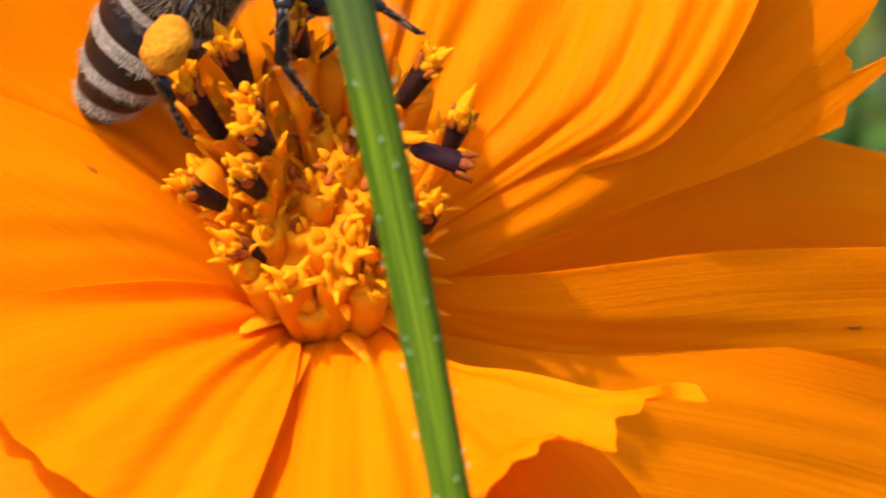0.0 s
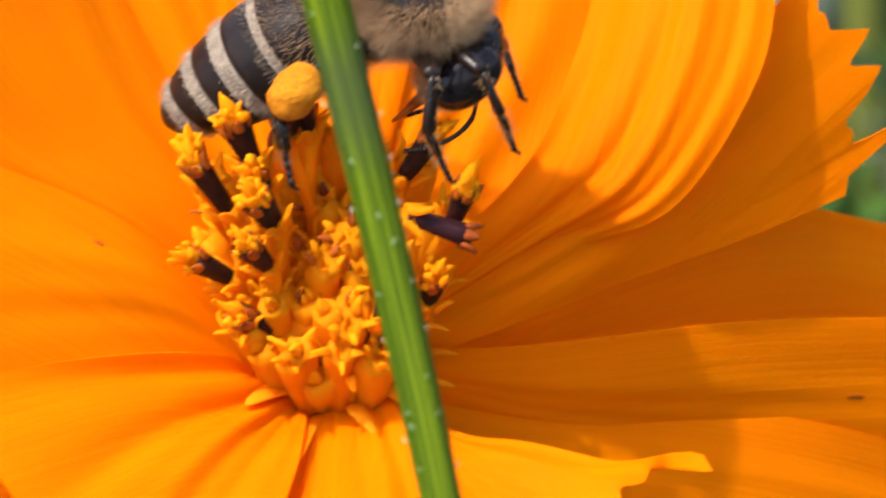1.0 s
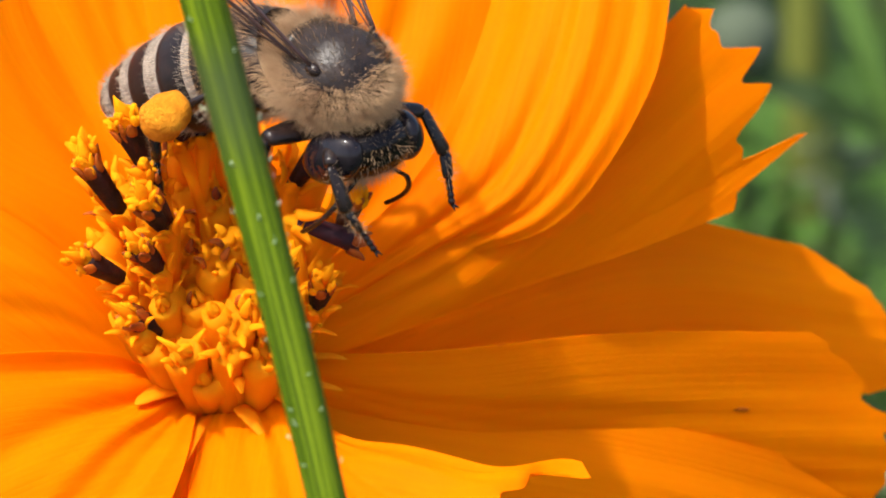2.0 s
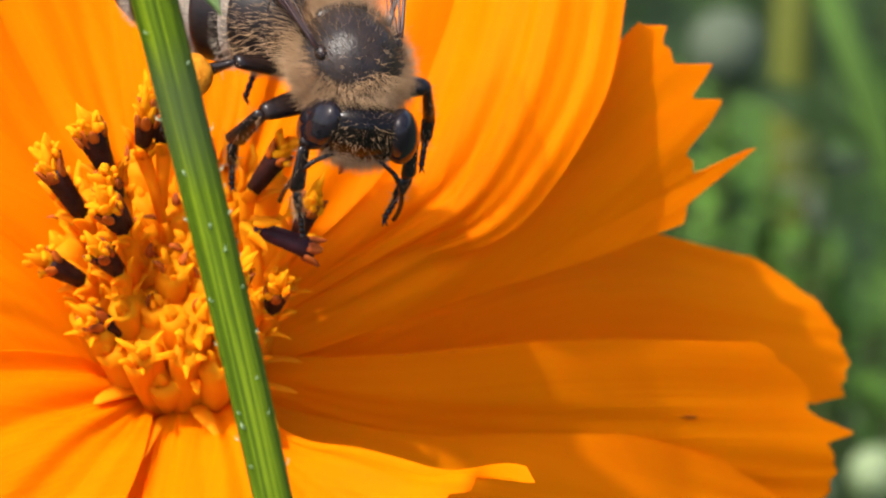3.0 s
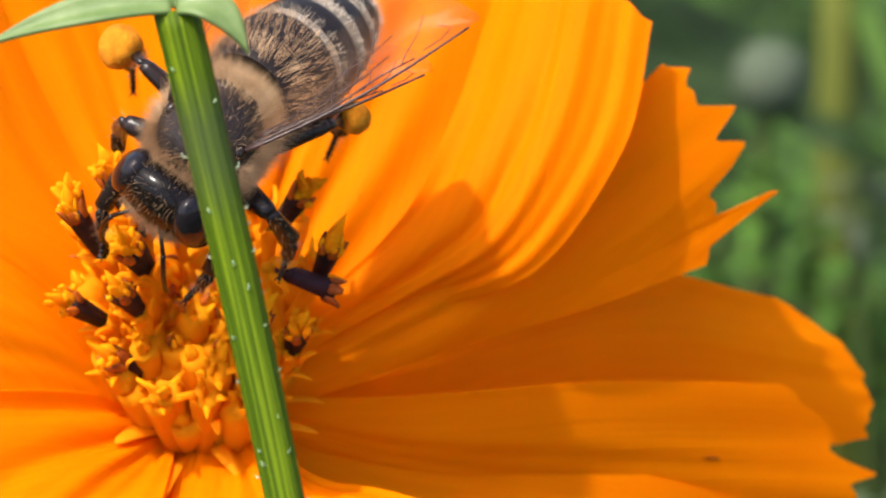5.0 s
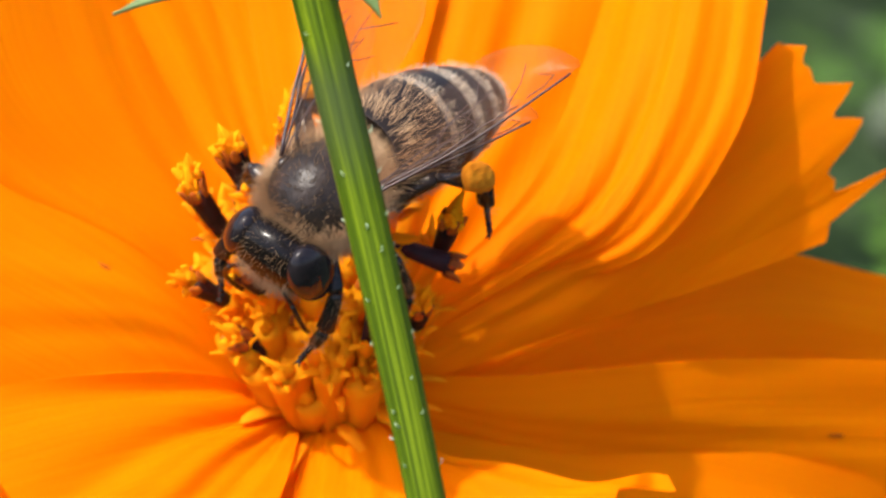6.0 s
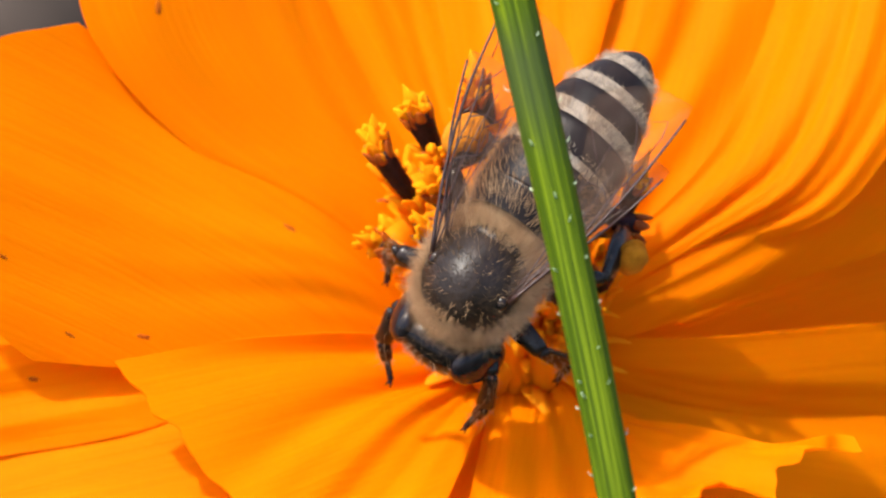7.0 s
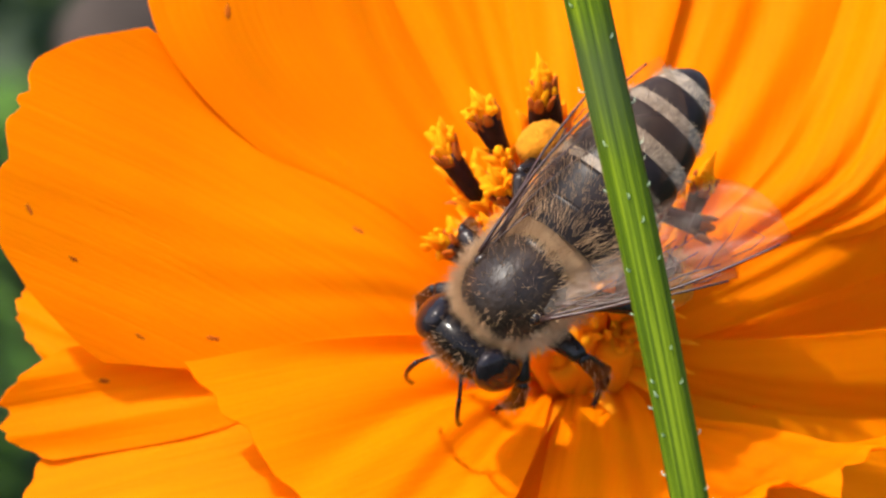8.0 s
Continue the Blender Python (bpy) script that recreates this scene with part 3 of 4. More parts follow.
CUTICLE = plain("bee_cuticle", (0.006, 0.004, 0.0035), (0.022, 0.012, 0.009), 1400, 0.27, 0.5, 0.00003, spec=0.28)
SCUTUM = plain("bee_scutum", (0.009, 0.006, 0.005), (0.034, 0.021, 0.015), 1800, 0.33, 0.7, 0.00005, spec=0.3)
BAND_DARK = plain("bee_dark_band", (0.005, 0.003, 0.003), (0.016, 0.009, 0.007), 1500, 0.4, 0.5, 0.00003, spec=0.2)
BAND_PALE = plain("bee_pale_band", (0.12, 0.092, 0.07), (0.31, 0.25, 0.19), 2600, 0.85, 0.9, 0.00008)
EYE = plain("bee_eye", (0.006, 0.005, 0.007), (0.016, 0.012, 0.014), 2500, 0.07, 0.1, 0.000004, spec=0.25)
HEAD = plain("bee_head", (0.003, 0.002, 0.002), (0.009, 0.006, 0.005), 1400, 0.17, 0.4, 0.00002, spec=0.2)
FUZZ = plain("bee_hair", (0.38, 0.225, 0.11), (0.66, 0.45, 0.26), 1500, 0.6, 0.0, through_share=0.3, spec=0.2)
FUZZ_DARK = plain("bee_dark_hair", (0.035, 0.021, 0.012), (0.11, 0.068, 0.036), 1500, 0.6, 0.0, spec=0.15)
FUZZ_PALE = plain("bee_pale_hair", (0.35, 0.28, 0.19), (0.55, 0.47, 0.36), 1500, 0.6, 0.0, through_share=0.3)
PELLET = plain("pollen_pellet", (0.50, 0.16, 0.008), (0.76, 0.29, 0.018), 2200, 0.9, 1.0, 0.0002, through_share=0.1, spec=0.08)
VEIN = plain("wing_vein", (0.018, 0.007, 0.006), (0.05, 0.018, 0.012), 1500, 0.4)


def wing_material():
    m, nt, nodes, b = material("wing_membrane")
    n = noise_tex(nt, 420, 5, 0.65)
    col = ramp(nt, n, [(0.35, (0.10, 0.05, 0.03)), (0.65, (0.22, 0.13, 0.09))])
    nt.links.new(col, b.inputs["Base Color"])
    b.inputs["Roughness"].default_value = 0.30
    b.inputs["Specular IOR Level"].default_value = 0.4
    bumped(nt, b, noise_tex(nt, 900, 4, 0.6), 0.6, 0.0001)
    clear = nodes.new("ShaderNodeBsdfTransparent")
    clear.inputs[0].default_value = (0.985, 0.96, 0.93, 1)
    mx = nodes.new("ShaderNodeMixShader")
    mx.inputs[0].default_value = 0.055
    nt.links.new(clear.outputs[0], mx.inputs[1])
    nt.links.new(b.outputs[0], mx.inputs[2])
    nt.links.new(mx.outputs[0], nodes["Material Output"].inputs["Surface"])
    return m


WING = wing_material()


def mm(x, y, z):
    return Vector((x, y, z)) * MM


bee = empty("honey_bee", ORIGIN + vw(0, 5, 10), "dark honey bee with pale banded abdomen and orange pollen loads", "bee")


def hairs(name, parent, mat, roots, label):
    """Many fine tapering hairs from (root, direction, length) in millimetres, as one mesh."""
    verts, faces = [], []
    rng = random.Random(len(roots))
    for p, d, ln in roots:
        d = d.normalized()
        _, s, q = frame_of(d, Vector((0.31, 0.53, 0.79)))
        droop = Vector((rng.uniform(-1, 1), rng.uniform(-1, 1), rng.uniform(-1, 1))) * 0.22 * ln
        k = len(verts)
        r = 0.0065
        for f, at in ((1.0, p), (0.75, p + d * ln * 0.55 + droop * 0.3)):
            for j in range(3):
                a = 2.0944 * j
                verts.append((at + (s * math.cos(a) + q * math.sin(a)) * r * f) * MM)
        verts.append((p + d * ln + droop) * MM)
        for j in range(3):
            j2 = (j + 1) % 3
            faces.append((k + j, k + j2, k + 3 + j2, k + 3 + j))
            faces.append((k + 3 + j, k + 3 + j2, k + 6))
    me = bpy.data.meshes.new(name)
    me.from_pydata(verts, [], faces)
    me.materials.append(mat)
    ob = new(name, me)
    ob.parent = parent
    return tagged(ob, label, kind="stuff")


def on_ellipsoid(rng, sizes):
    n = Vector((rng.gauss(0, 1), rng.gauss(0, 1), rng.gauss(0, 1))).normalized()
    p = Vector((n.x * sizes[0], n.y * sizes[1], n.z * sizes[2]))
    g = Vector((n.x / sizes[0], n.y / sizes[1], n.z / sizes[2])).normalized()
    return p, g, n


def build_thorax():
    size = (1.95, 1.76, 1.68)
    bm = bmesh.new()
    blob(bm, mm(0, 0, 0), (X, Y, Z), [s * MM for s in size], 32, 20, 0,
         lambda a, b: 1 + 0.02 * math.cos(4 * b) - 0.05 * smoothstep(0.55, 0.0, abs(a - 1.95)) * (math.sin(b) > 0.5))
    th = part("thorax", bm, SCUTUM, bee)
    bm = bmesh.new()
    blob(bm, mm(-1.32, 0, 0.9), (Y, X, Z), (0.95 * MM, 0.42 * MM, 0.36 * MM), 18, 10)
    part("scutellum", bm, SCUTUM, th)
    for sy in (1, -1):
        bm = bmesh.new()
        blob(bm, mm(0.25, sy * 1.34, 0.86), (X, Y, Z), (0.33 * MM, 0.24 * MM, 0.26 * MM), 12, 8)
        part("tegula", bm, CUTICLE, th)
    rng = random.Random(11)
    tan, dark = [], []
    while len(tan) < 17000:
        p, g, n = on_ellipsoid(rng, size)
        bare = smoothstep(0.22, 0.44, n.z) * smoothstep(-0.72, -0.58, n.x) * smoothstep(0.90, 0.74, n.x)
        if rng.random() < bare * 0.97:
            if rng.random() < 0.5 and len(dark) < 1100:
                dark.append((p, g + Vector((-0.7, 0, 0)), rng.uniform(0.12, 0.30)))
            continue
        ln = rng.uniform(0.40, 0.95) * (0.80 + 0.35 * (n.x < -0.3)) * (1 - 0.45 * smoothstep(0.0, 0.5, n.z) * (n.x > -0.45))
        tan.append((p, g + Vector((-0.25 if n.x < 0.4 else 0.35, 0, 0.0)) + Vector((rng.uniform(-.45, .45), rng.uniform(-.45, .45), rng.uniform(-.3, .5))), ln))
    hairs("fuzz", th, FUZZ, tan, "dense tan fur round the thorax")
    hairs("short_fuzz", th, FUZZ_DARK, dark, "short dark hairs on the back")


def build_head():
    bm = bmesh.new()
    ax = (Z, Y, X)
    blob(bm, mm(0.75, 0, -0.35), ax, (1.55 * MM, 1.74 * MM, 0.92 * MM), 28, 16, 0, lambda a, b: 1.08 - 0.24 * smoothstep(1.3, 3.1, a))
    hd = part("head", bm, HEAD, bee)
    for sy in (1, -1):
        bm = bmesh.new()
        tilt = Matrix.Rotation(radians(14 * sy), 3, "X")
        blob(bm, mm(0.72, sy * 1.36, -0.12), (tilt @ Z, tilt @ Y, X), (1.28 * MM, 0.60 * MM, 0.88 * MM), 22, 14)
        part("compound_eye", bm, EYE, hd, "glossy black compound eye")
    for y, z in ((0, 1.12), (0.28, 1.02), (-0.28, 1.02)):
        bm = bmesh.new()
        blob(bm, mm(0.95, y, z - 0.06), (X, Y, Z), (0.13 * MM, 0.12 * MM, 0.12 * MM), 10, 6)
        part("ocellus", bm, EYE, hd)
    for sy in (1, -1):
        bm = bmesh.new()
        tube(bm, [mm(0.95, sy * 0.45, -1.5), mm(1.2, sy * 0.40, -1.85), mm(1.25, sy * 0.12, -2.1)], [0.22 * MM, 0.18 * MM, 0.06 * MM], 8)
        part("mandible", bm, ANTHER_PALE, hd)
    bm = bmesh.new()
    tube(bm, [mm(0.8, 0, -1.5), mm(1.0, 0, -2.3), mm(1.1, 0.05, -3.0), mm(1.15, 0.1, -3.5)], [0.25 * MM, 0.20 * MM, 0.12 * MM, 0.05 * MM], 8)
    part("proboscis", bm, ANTHER_PALE, hd, "reddish brown tongue")
    feelers = []
    for sy in (1, -1):
        bm = bmesh.new()
        tube(bm, [mm(0, 0, 0), mm(0.5, sy * 0.35, 0.12), mm(0.95, sy * 0.62, 0.05)], [0.085 * MM, 0.07 * MM, 0.085 * MM], 8)
        pts, rad = [], []
        for i in range(23):
            s = i / 22
            pts.append(bezier(mm(0.95, sy * 0.62, 0.05), mm(1.9, sy * 0.95, -0.4), mm(2.3, sy * 0.75, -2.1), s))
            rad.append((0.10 if i % 2 else 0.085) * MM * (1 - 0.15 * s))
        tube(bm, pts, rad, 8)
        an = part("antenna", bm, CUTICLE, hd)
        an.location = mm(1.42, sy * 0.33, -0.35)
        feelers.append(an)
    rng = random.Random(21)
    roots, dark = [], []
    while len(roots) < 3000:
        p, g, n = on_ellipsoid(rng, (0.94, 1.68, 1.52))
        p = p + Vector((0.75, 0, -0.35))
        if abs(p.y) > 1.05 and n.x > -0.4:
            continue
        if p.z > 0.1:
            if rng.random() < 0.93:
                if rng.random() < 0.4:
                    dark.append((p, g + Vector((0.2, 0, 0.2)), rng.uniform(0.10, 0.24)))
                continue
        roots.append((p, g + Vector((rng.uniform(-.4, .4), rng.uniform(-.4, .4), -0.4)), rng.uniform(0.18, 0.5)))
    hairs("fuzz", hd, FUZZ, roots, "short tan face hair")
    hairs("short_fuzz", hd, FUZZ_DARK, dark, "short dark hair on the crown")
    hd.location = mm(1.68, 0, -0.35)
    return hd, feelers


def abdomen_radius(s):
    return 2.08 * math.sin(math.pi * min(1.0, 0.20 + 0.80 * s) ** 0.86) ** 0.50 if s < 0.999 else 0.04


def build_abdomen():
    length = 7.5
    bm = bmesh.new()
    pts = [mm(0.35, 0, 0.0), mm(-0.05, 0, 0.0), mm(-0.4, 0, 0)]
    tube(bm, pts, [0.42 * MM, 0.40 * MM, 0.8 * MM], 14)
    ab = part("abdomen", bm, CUTICLE, bee)
    cuts = [0.0, 0.15, 0.33, 0.52, 0.70, 0.85, 1.0]
    rng = random.Random(31)
    pale, tan = [], []

    def at(s, lap):
        r = abdomen_radius(s) * (1 + lap)
        c = Vector((-0.25 - length * s, 0, -0.95 * s ** 1.6))
        return c, r

    for k in range(6):
        s0, s1 = cuts[k], cuts[k + 1]
        e0 = max(0.0, s0 - 0.03)
        rings = []
        bm = bmesh.new()
        steps = 12
        seg = 36
        for i in range(steps + 1):
            t = i / steps
            s = e0 + (s1 - e0) * t
            c, r = at(min(s, 0.998), 0.035 * t - 0.02)
            if i == steps:
                r *= 0.97
            rings.append([bm.verts.new((c + Vector((-0.34 * math.sin(a) * min(1.0, r), math.cos(a) * r, math.sin(a) * r * 0.90))) * MM) for a in [2 * math.pi * j / seg for j in range(seg)]])
        for i in range(steps):
            for j in range(seg):
                f = bm.faces.new((rings[i][j], rings[i][(j + 1) % seg], rings[i + 1][(j + 1) % seg], rings[i + 1][j]))
                f.material_index = 1 if (0 < k and i / steps < (0.0, 0.0, 0.30, 0.44, 0.50, 0.46)[k]) else 0
        bm.faces.new(rings[-1])
        bmesh.ops.recalc_face_normals(bm, faces=bm.faces[:])
        part("tergite", bm, [BAND_DARK, BAND_PALE], ab, "dark segment with a pale felted band" if 0 < k < 5 else "dark glossy segment")
        for _ in range(1000 if k < 2 else 600):
            s = s0 + (s1 - s0) * rng.random() * (0.4 if k > 1 else 1)
            c, r = at(min(s, 0.97), 0.0)
            a = rng.uniform(0, 2 * math.pi)
            p = c + Vector((-0.34 * math.sin(a) * min(1.0, r), math.cos(a) * r, math.sin(a) * r * 0.9))
            g = Vector((-0.9, math.cos(a), math.sin(a)))
            g += Vector((rng.uniform(-.3, .3), rng.uniform(-.3, .3), rng.uniform(-.3, .3)))
            if k < 2:
                tan.append((p, g, rng.uniform(0.22, 0.42) + 0.3 * (s < 0.10)))
            else:
                pale.append((p, g, rng.uniform(0.10, 0.27)))
    hairs("fuzz", ab, FUZZ, tan, "tan hair on the front segments")
    hairs("short_fuzz", ab, FUZZ_PALE, pale, "short pale hair")
    ab.location = mm(-1.72, 0, -0.15)
    return ab


def wing_outline(length, width, t):
    """Half outline of a wing, 0 to 1 along it: front and rear edge offsets."""
    front = 0.16 * width * math.sin(math.pi * t) + 0.04 * width
    rear = -width * (0.10 + 0.90 * math.sin(math.pi * min(1, t * 0.62 + 0.04)) ** 1.2)
    front *= 1 - smoothstep(0.93, 1.0, t) ** 2
    if t > 0.72:
        rear *= math.sqrt(max(0.0, 1 - ((t - 0.72) / 0.28) ** 2))
    return front, rear


def build_wing(name, length, width, sy, base):
    """A clear veined wing that runs back from its hinge; its rear edge lies towards the body."""
    bm = bmesh.new()
    nx, nt_ = 40, 14
    grid = []
    for i in range(nx + 1):
        t = i / nx
        f, r = wing_outline(length, width, t)
        row = []
        for j in range(nt_ + 1):
            q = j / nt_
            y = f + (r - f) * q
            z = 0.10 * math.sin(q * 9 + t * 3) * t + 0.25 * t * t * q
            row.append(bm.verts.new(mm(-length * t, sy * y, z)))
        grid.append(row)
    for i in range(nx):
        for j in range(nt_):
            bm.faces.new((grid[i][j], grid[i + 1][j], grid[i + 1][j + 1], grid[i][j + 1]))
    w = part(name, bm, WING, bee)
    so = w.modifiers.new("thickness", "SOLIDIFY")
    so.thickness, so.offset = 0.02 * MM, 0

    def spot(t, q):
        f, r = wing_outline(length, width, t)
        return mm(-length * t, sy * (f + (r - f) * q), 0.10 * math.sin(q * 9 + t * 3) * t + 0.25 * t * t * q)

    lines = [([(k / 20, 0.015) for k in range(20)], 0.046), ([(k / 14, 0.10 + 0.03 * math.sin(k)) for k in range(11)], 0.03),
             ([(k / 14, 0.12 + 0.35 * (k / 14) ** 1.3) for k in range(10)], 0.02), ([(k / 14, 0.2 + 0.55 * (k / 14) ** 0.9) for k in range(9)], 0.02),
             ([(0.36, 0.11), (0.38, 0.24), (0.40, 0.40)], 0.016), ([(0.52, 0.11), (0.55, 0.26), (0.53, 0.45)], 0.016), ([(0.66, 0.10), (0.70, 0.22), (0.78, 0.36), (0.84, 0.55)], 0.016),
             ([(0.40, 0.40), (0.48, 0.47), (0.58, 0.45), (0.70, 0.50)], 0.016), ([(0.46, 0.47), (0.48, 0.60), (0.52, 0.72)], 0.016), ([(0.60, 0.46), (0.64, 0.62), (0.68, 0.76)], 0.016),
             ([(0.76, 0.12), (0.84, 0.13), (0.90, 0.24), (0.86, 0.35)], 0.015)]
    for pts, r in lines:
        bm = bmesh.new()
        tube(bm, [spot(*p) for p in pts], [r * 1.45 * MM * (1 - 0.45 * i / len(pts)) for i in range(len(pts))], 6)
        part("vein", bm, VEIN, w)
    w.location = mm(*base)
    return w


def build_leg(name, hip, knee, ankle, toe, girth, pollen=False, label=""):
    """Femur from hip to knee; tibia and foot hang on it."""
    h, k, a, t = (Vector(p) for p in (hip, knee, ankle, toe))
    bm = bmesh.new()
    tube(bm, [(h + (p - h)) * MM - h * MM for p in (h, h.lerp(k, 0.12), h.lerp(k, 0.5), h.lerp(k, 0.9), k)], [g * girth * MM for g in (0.26, 0.36, 0.33, 0.26, 0.20)], 12, squash=0.8)
    leg = part(name, bm, CUTICLE, bee, label)
    leg.location = h * MM
    bm = bmesh.new()
    wide = 0.46 if pollen else 0.30
    tube(bm, [(k.lerp(a, s) - h) * MM for s in (0, 0.12, 0.55, 0.92, 1)], [g * girth * MM for g in (0.17, 0.22, wide * 0.85, wide, wide * 0.75)], 12, squash=0.6)
    part("tibia", bm, CUTICLE, leg)
    bm = bmesh.new()
    m1 = a.lerp(t, 0.5)
    tube(bm, [(p - h) * MM for p in (a, a.lerp(t, 0.08), a.lerp(t, 0.42), m1)], [g * girth * MM for g in (0.15, wide * 0.72, wide * 0.66, 0.14)], 10, squash=0.55)
    for i in range(4):
        p0, p1 = m1.lerp(t, i / 4), m1.lerp(t, (i + 1) / 4)
        tube(bm, [(p - h) * MM for p in (p0, p0.lerp(p1, 0.7), p1)], [0.09 * MM, 0.125 * MM, 0.08 * MM], 8)
    tube(bm, [(t - h) * MM, (t - h + Vector((0.22, 0.1, -0.12))) * MM], [0.07 * MM, 0.015 * MM], 6)
    tube(bm, [(t - h) * MM, (t - h + Vector((0.22, -0.1, -0.12))) * MM], [0.07 * MM, 0.015 * MM], 6)
    part("foot", bm, CUTICLE, leg)
    if pollen:
        bm = bmesh.new()
        out = Vector((-0.25, 1.0 if hip[1] > 0 else -1.0, 0.35)).normalized()
        d, s, q = frame_of(a - k, out)
        rng = random.Random(3)
        load = 0.72 if hip[1] > 0 else 1.0
        blob(bm, (k.lerp(a, 0.62) - h + out * 0.55) * MM, (d, s, q), (1.0 * load * MM, 0.78 * load * MM, 0.68 * load * MM), 24, 15, 0,
             lambda p, r: 1 + 0.06 * math.sin(3 * p + 2 * r) + 0.05 * math.sin(7 * p + 3 * r) + rng.uniform(-.025, .025))
        part("pollen_load", bm, PELLET, leg, "lumpy orange pollen load")
    rng = random.Random(int(abs(hip[0] * 100)) + 7)
    roots = []
    for _ in range(260):
        s = rng.random()
        p = k.lerp(a, s) if rng.random() < 0.6 else a.lerp(t, s * 0.6)
        g = Vector((rng.uniform(-1, 1), rng.uniform(-1, 1), rng.uniform(-1, 0.4)))
        roots.append((p - h, g, rng.uniform(0.3, 0.55)))
    hairs("fuzz", leg, FUZZ, roots, "sparse tan leg hair")
    return leg


build_thorax()
head, antennae = build_head()
abdomen = build_abdomen()
wings = []
for sy in (1, -1):
    wings.append(build_wing("forewing", 8.8, 2.9, sy, (0.15, sy * 1.45, 1.02)))
    wings.append(build_wing("hindwing", 6.2, 2.0, sy, (-0.55, sy * 1.38, 0.86)))
legs = []
for sy in (1, -1):
    legs.append(build_leg("front_leg", (1.0, sy * 0.9, -1.35), (2.0, sy * 2.1, -1.6), (2.7, sy * 2.2, -3.0), (3.3, sy * 1.7, -4.5), 1.1))
    legs.append(build_leg("middle_leg", (0.1, sy * 1.1, -1.5), (0.2, sy * 3.0, -1.3), (-0.1, sy * 3.5, -3.1), (0.5, sy * 3.4, -4.9), 1.25))
    legs.append(build_leg("hind_leg", (-1.2, sy * 1.1, -1.4), (-2.8, sy * 3.0, -0.7), (-4.7, sy * 3.0, -2.8), (-4.4, sy * 2.7, -5.1), 1.1, True))


# ---- ground ----
def build_ground():
    m, nt, nodes, b = material("garden_soil_grass")
    n = noise_tex(nt, 9, 6, 0.65)
    f = noise_tex(nt, 60, 6, 0.7)
    col = ramp(nt, mixed(nt, 0.45, n, f), [(0.36, (0.014, 0.013, 0.009)), (0.48, (0.02, 0.034, 0.010)), (0.62, (0.038, 0.062, 0.016))])
    nt.links.new(col, b.inputs["Base Color"])
    b.inputs["Roughness"].default_value = 0.9
    bumped(nt, b, f, 0.8, 0.01)
    bm = bmesh.new()
    bmesh.ops.create_grid(bm, x_segments=40, y_segments=40, size=1500)
    for v in bm.verts:
        v.co.z = 0.0
    tagged(part("ground", bm, m, None), "dark soil with low green growth", "ground", kind="structure")


build_ground()


# ---- plants behind the flower ----
LEAF = plain("leaf_green", (0.010, 0.022, 0.007), (0.032, 0.062, 0.014), 60, 0.6, 0.4, 0.0004, through_share=0.3, spec=0.15)
LEAF_FRESH = plain("leaf_fresh", (0.036, 0.088, 0.012), (0.105, 0.22, 0.03), 60, 0.6, 0.4, 0.0004, through_share=0.3, spec=0.15)
LEAF_PALE = plain("leaf_pale", (0.075, 0.095, 0.06), (0.13, 0.155, 0.10), 60, 0.7, 0.4, 0.0004, through_share=0.2, spec=0.1)
STALK = plain("stalk_olive", (0.03, 0.05, 0.010), (0.065, 0.09, 0.018), 80, 0.6, 0.4, 0.0003, spec=0.15)
DRY = plain("dry_stalk", (0.022, 0.017, 0.014), (0.06, 0.046, 0.038), 90, 0.8, 0.5, 0.0005, spec=0.08)
OLIVE = plain("old_stalk_olive", (0.05, 0.062, 0.010), (0.10, 0.11, 0.018), 80, 0.7, 0.4, 0.0003, spec=0.1)
STALK_DARK = plain("dark_green_stalk", (0.026, 0.058, 0.010), (0.055, 0.105, 0.018), 80, 0.7, 0.4, 0.0003, spec=0.1)


def leaflet(bm, p, d, up, length, width):
    d, s, q = frame_of(d, up)
    tip = p + d * length - q * length * 0.12
    m = p + d * length * 0.45
    a, b = bm.verts.new(m + s * width), bm.verts.new(m - s * width)
    v0, v1 = bm.verts.new(p), bm.verts.new(tip)
    c = bm.verts.new(m + q * width * 0.4)
    for tri in ((v0, a, c), (a, v1, c), (v1, b, c), (b, v0, c)):
        bm.faces.new(tri)


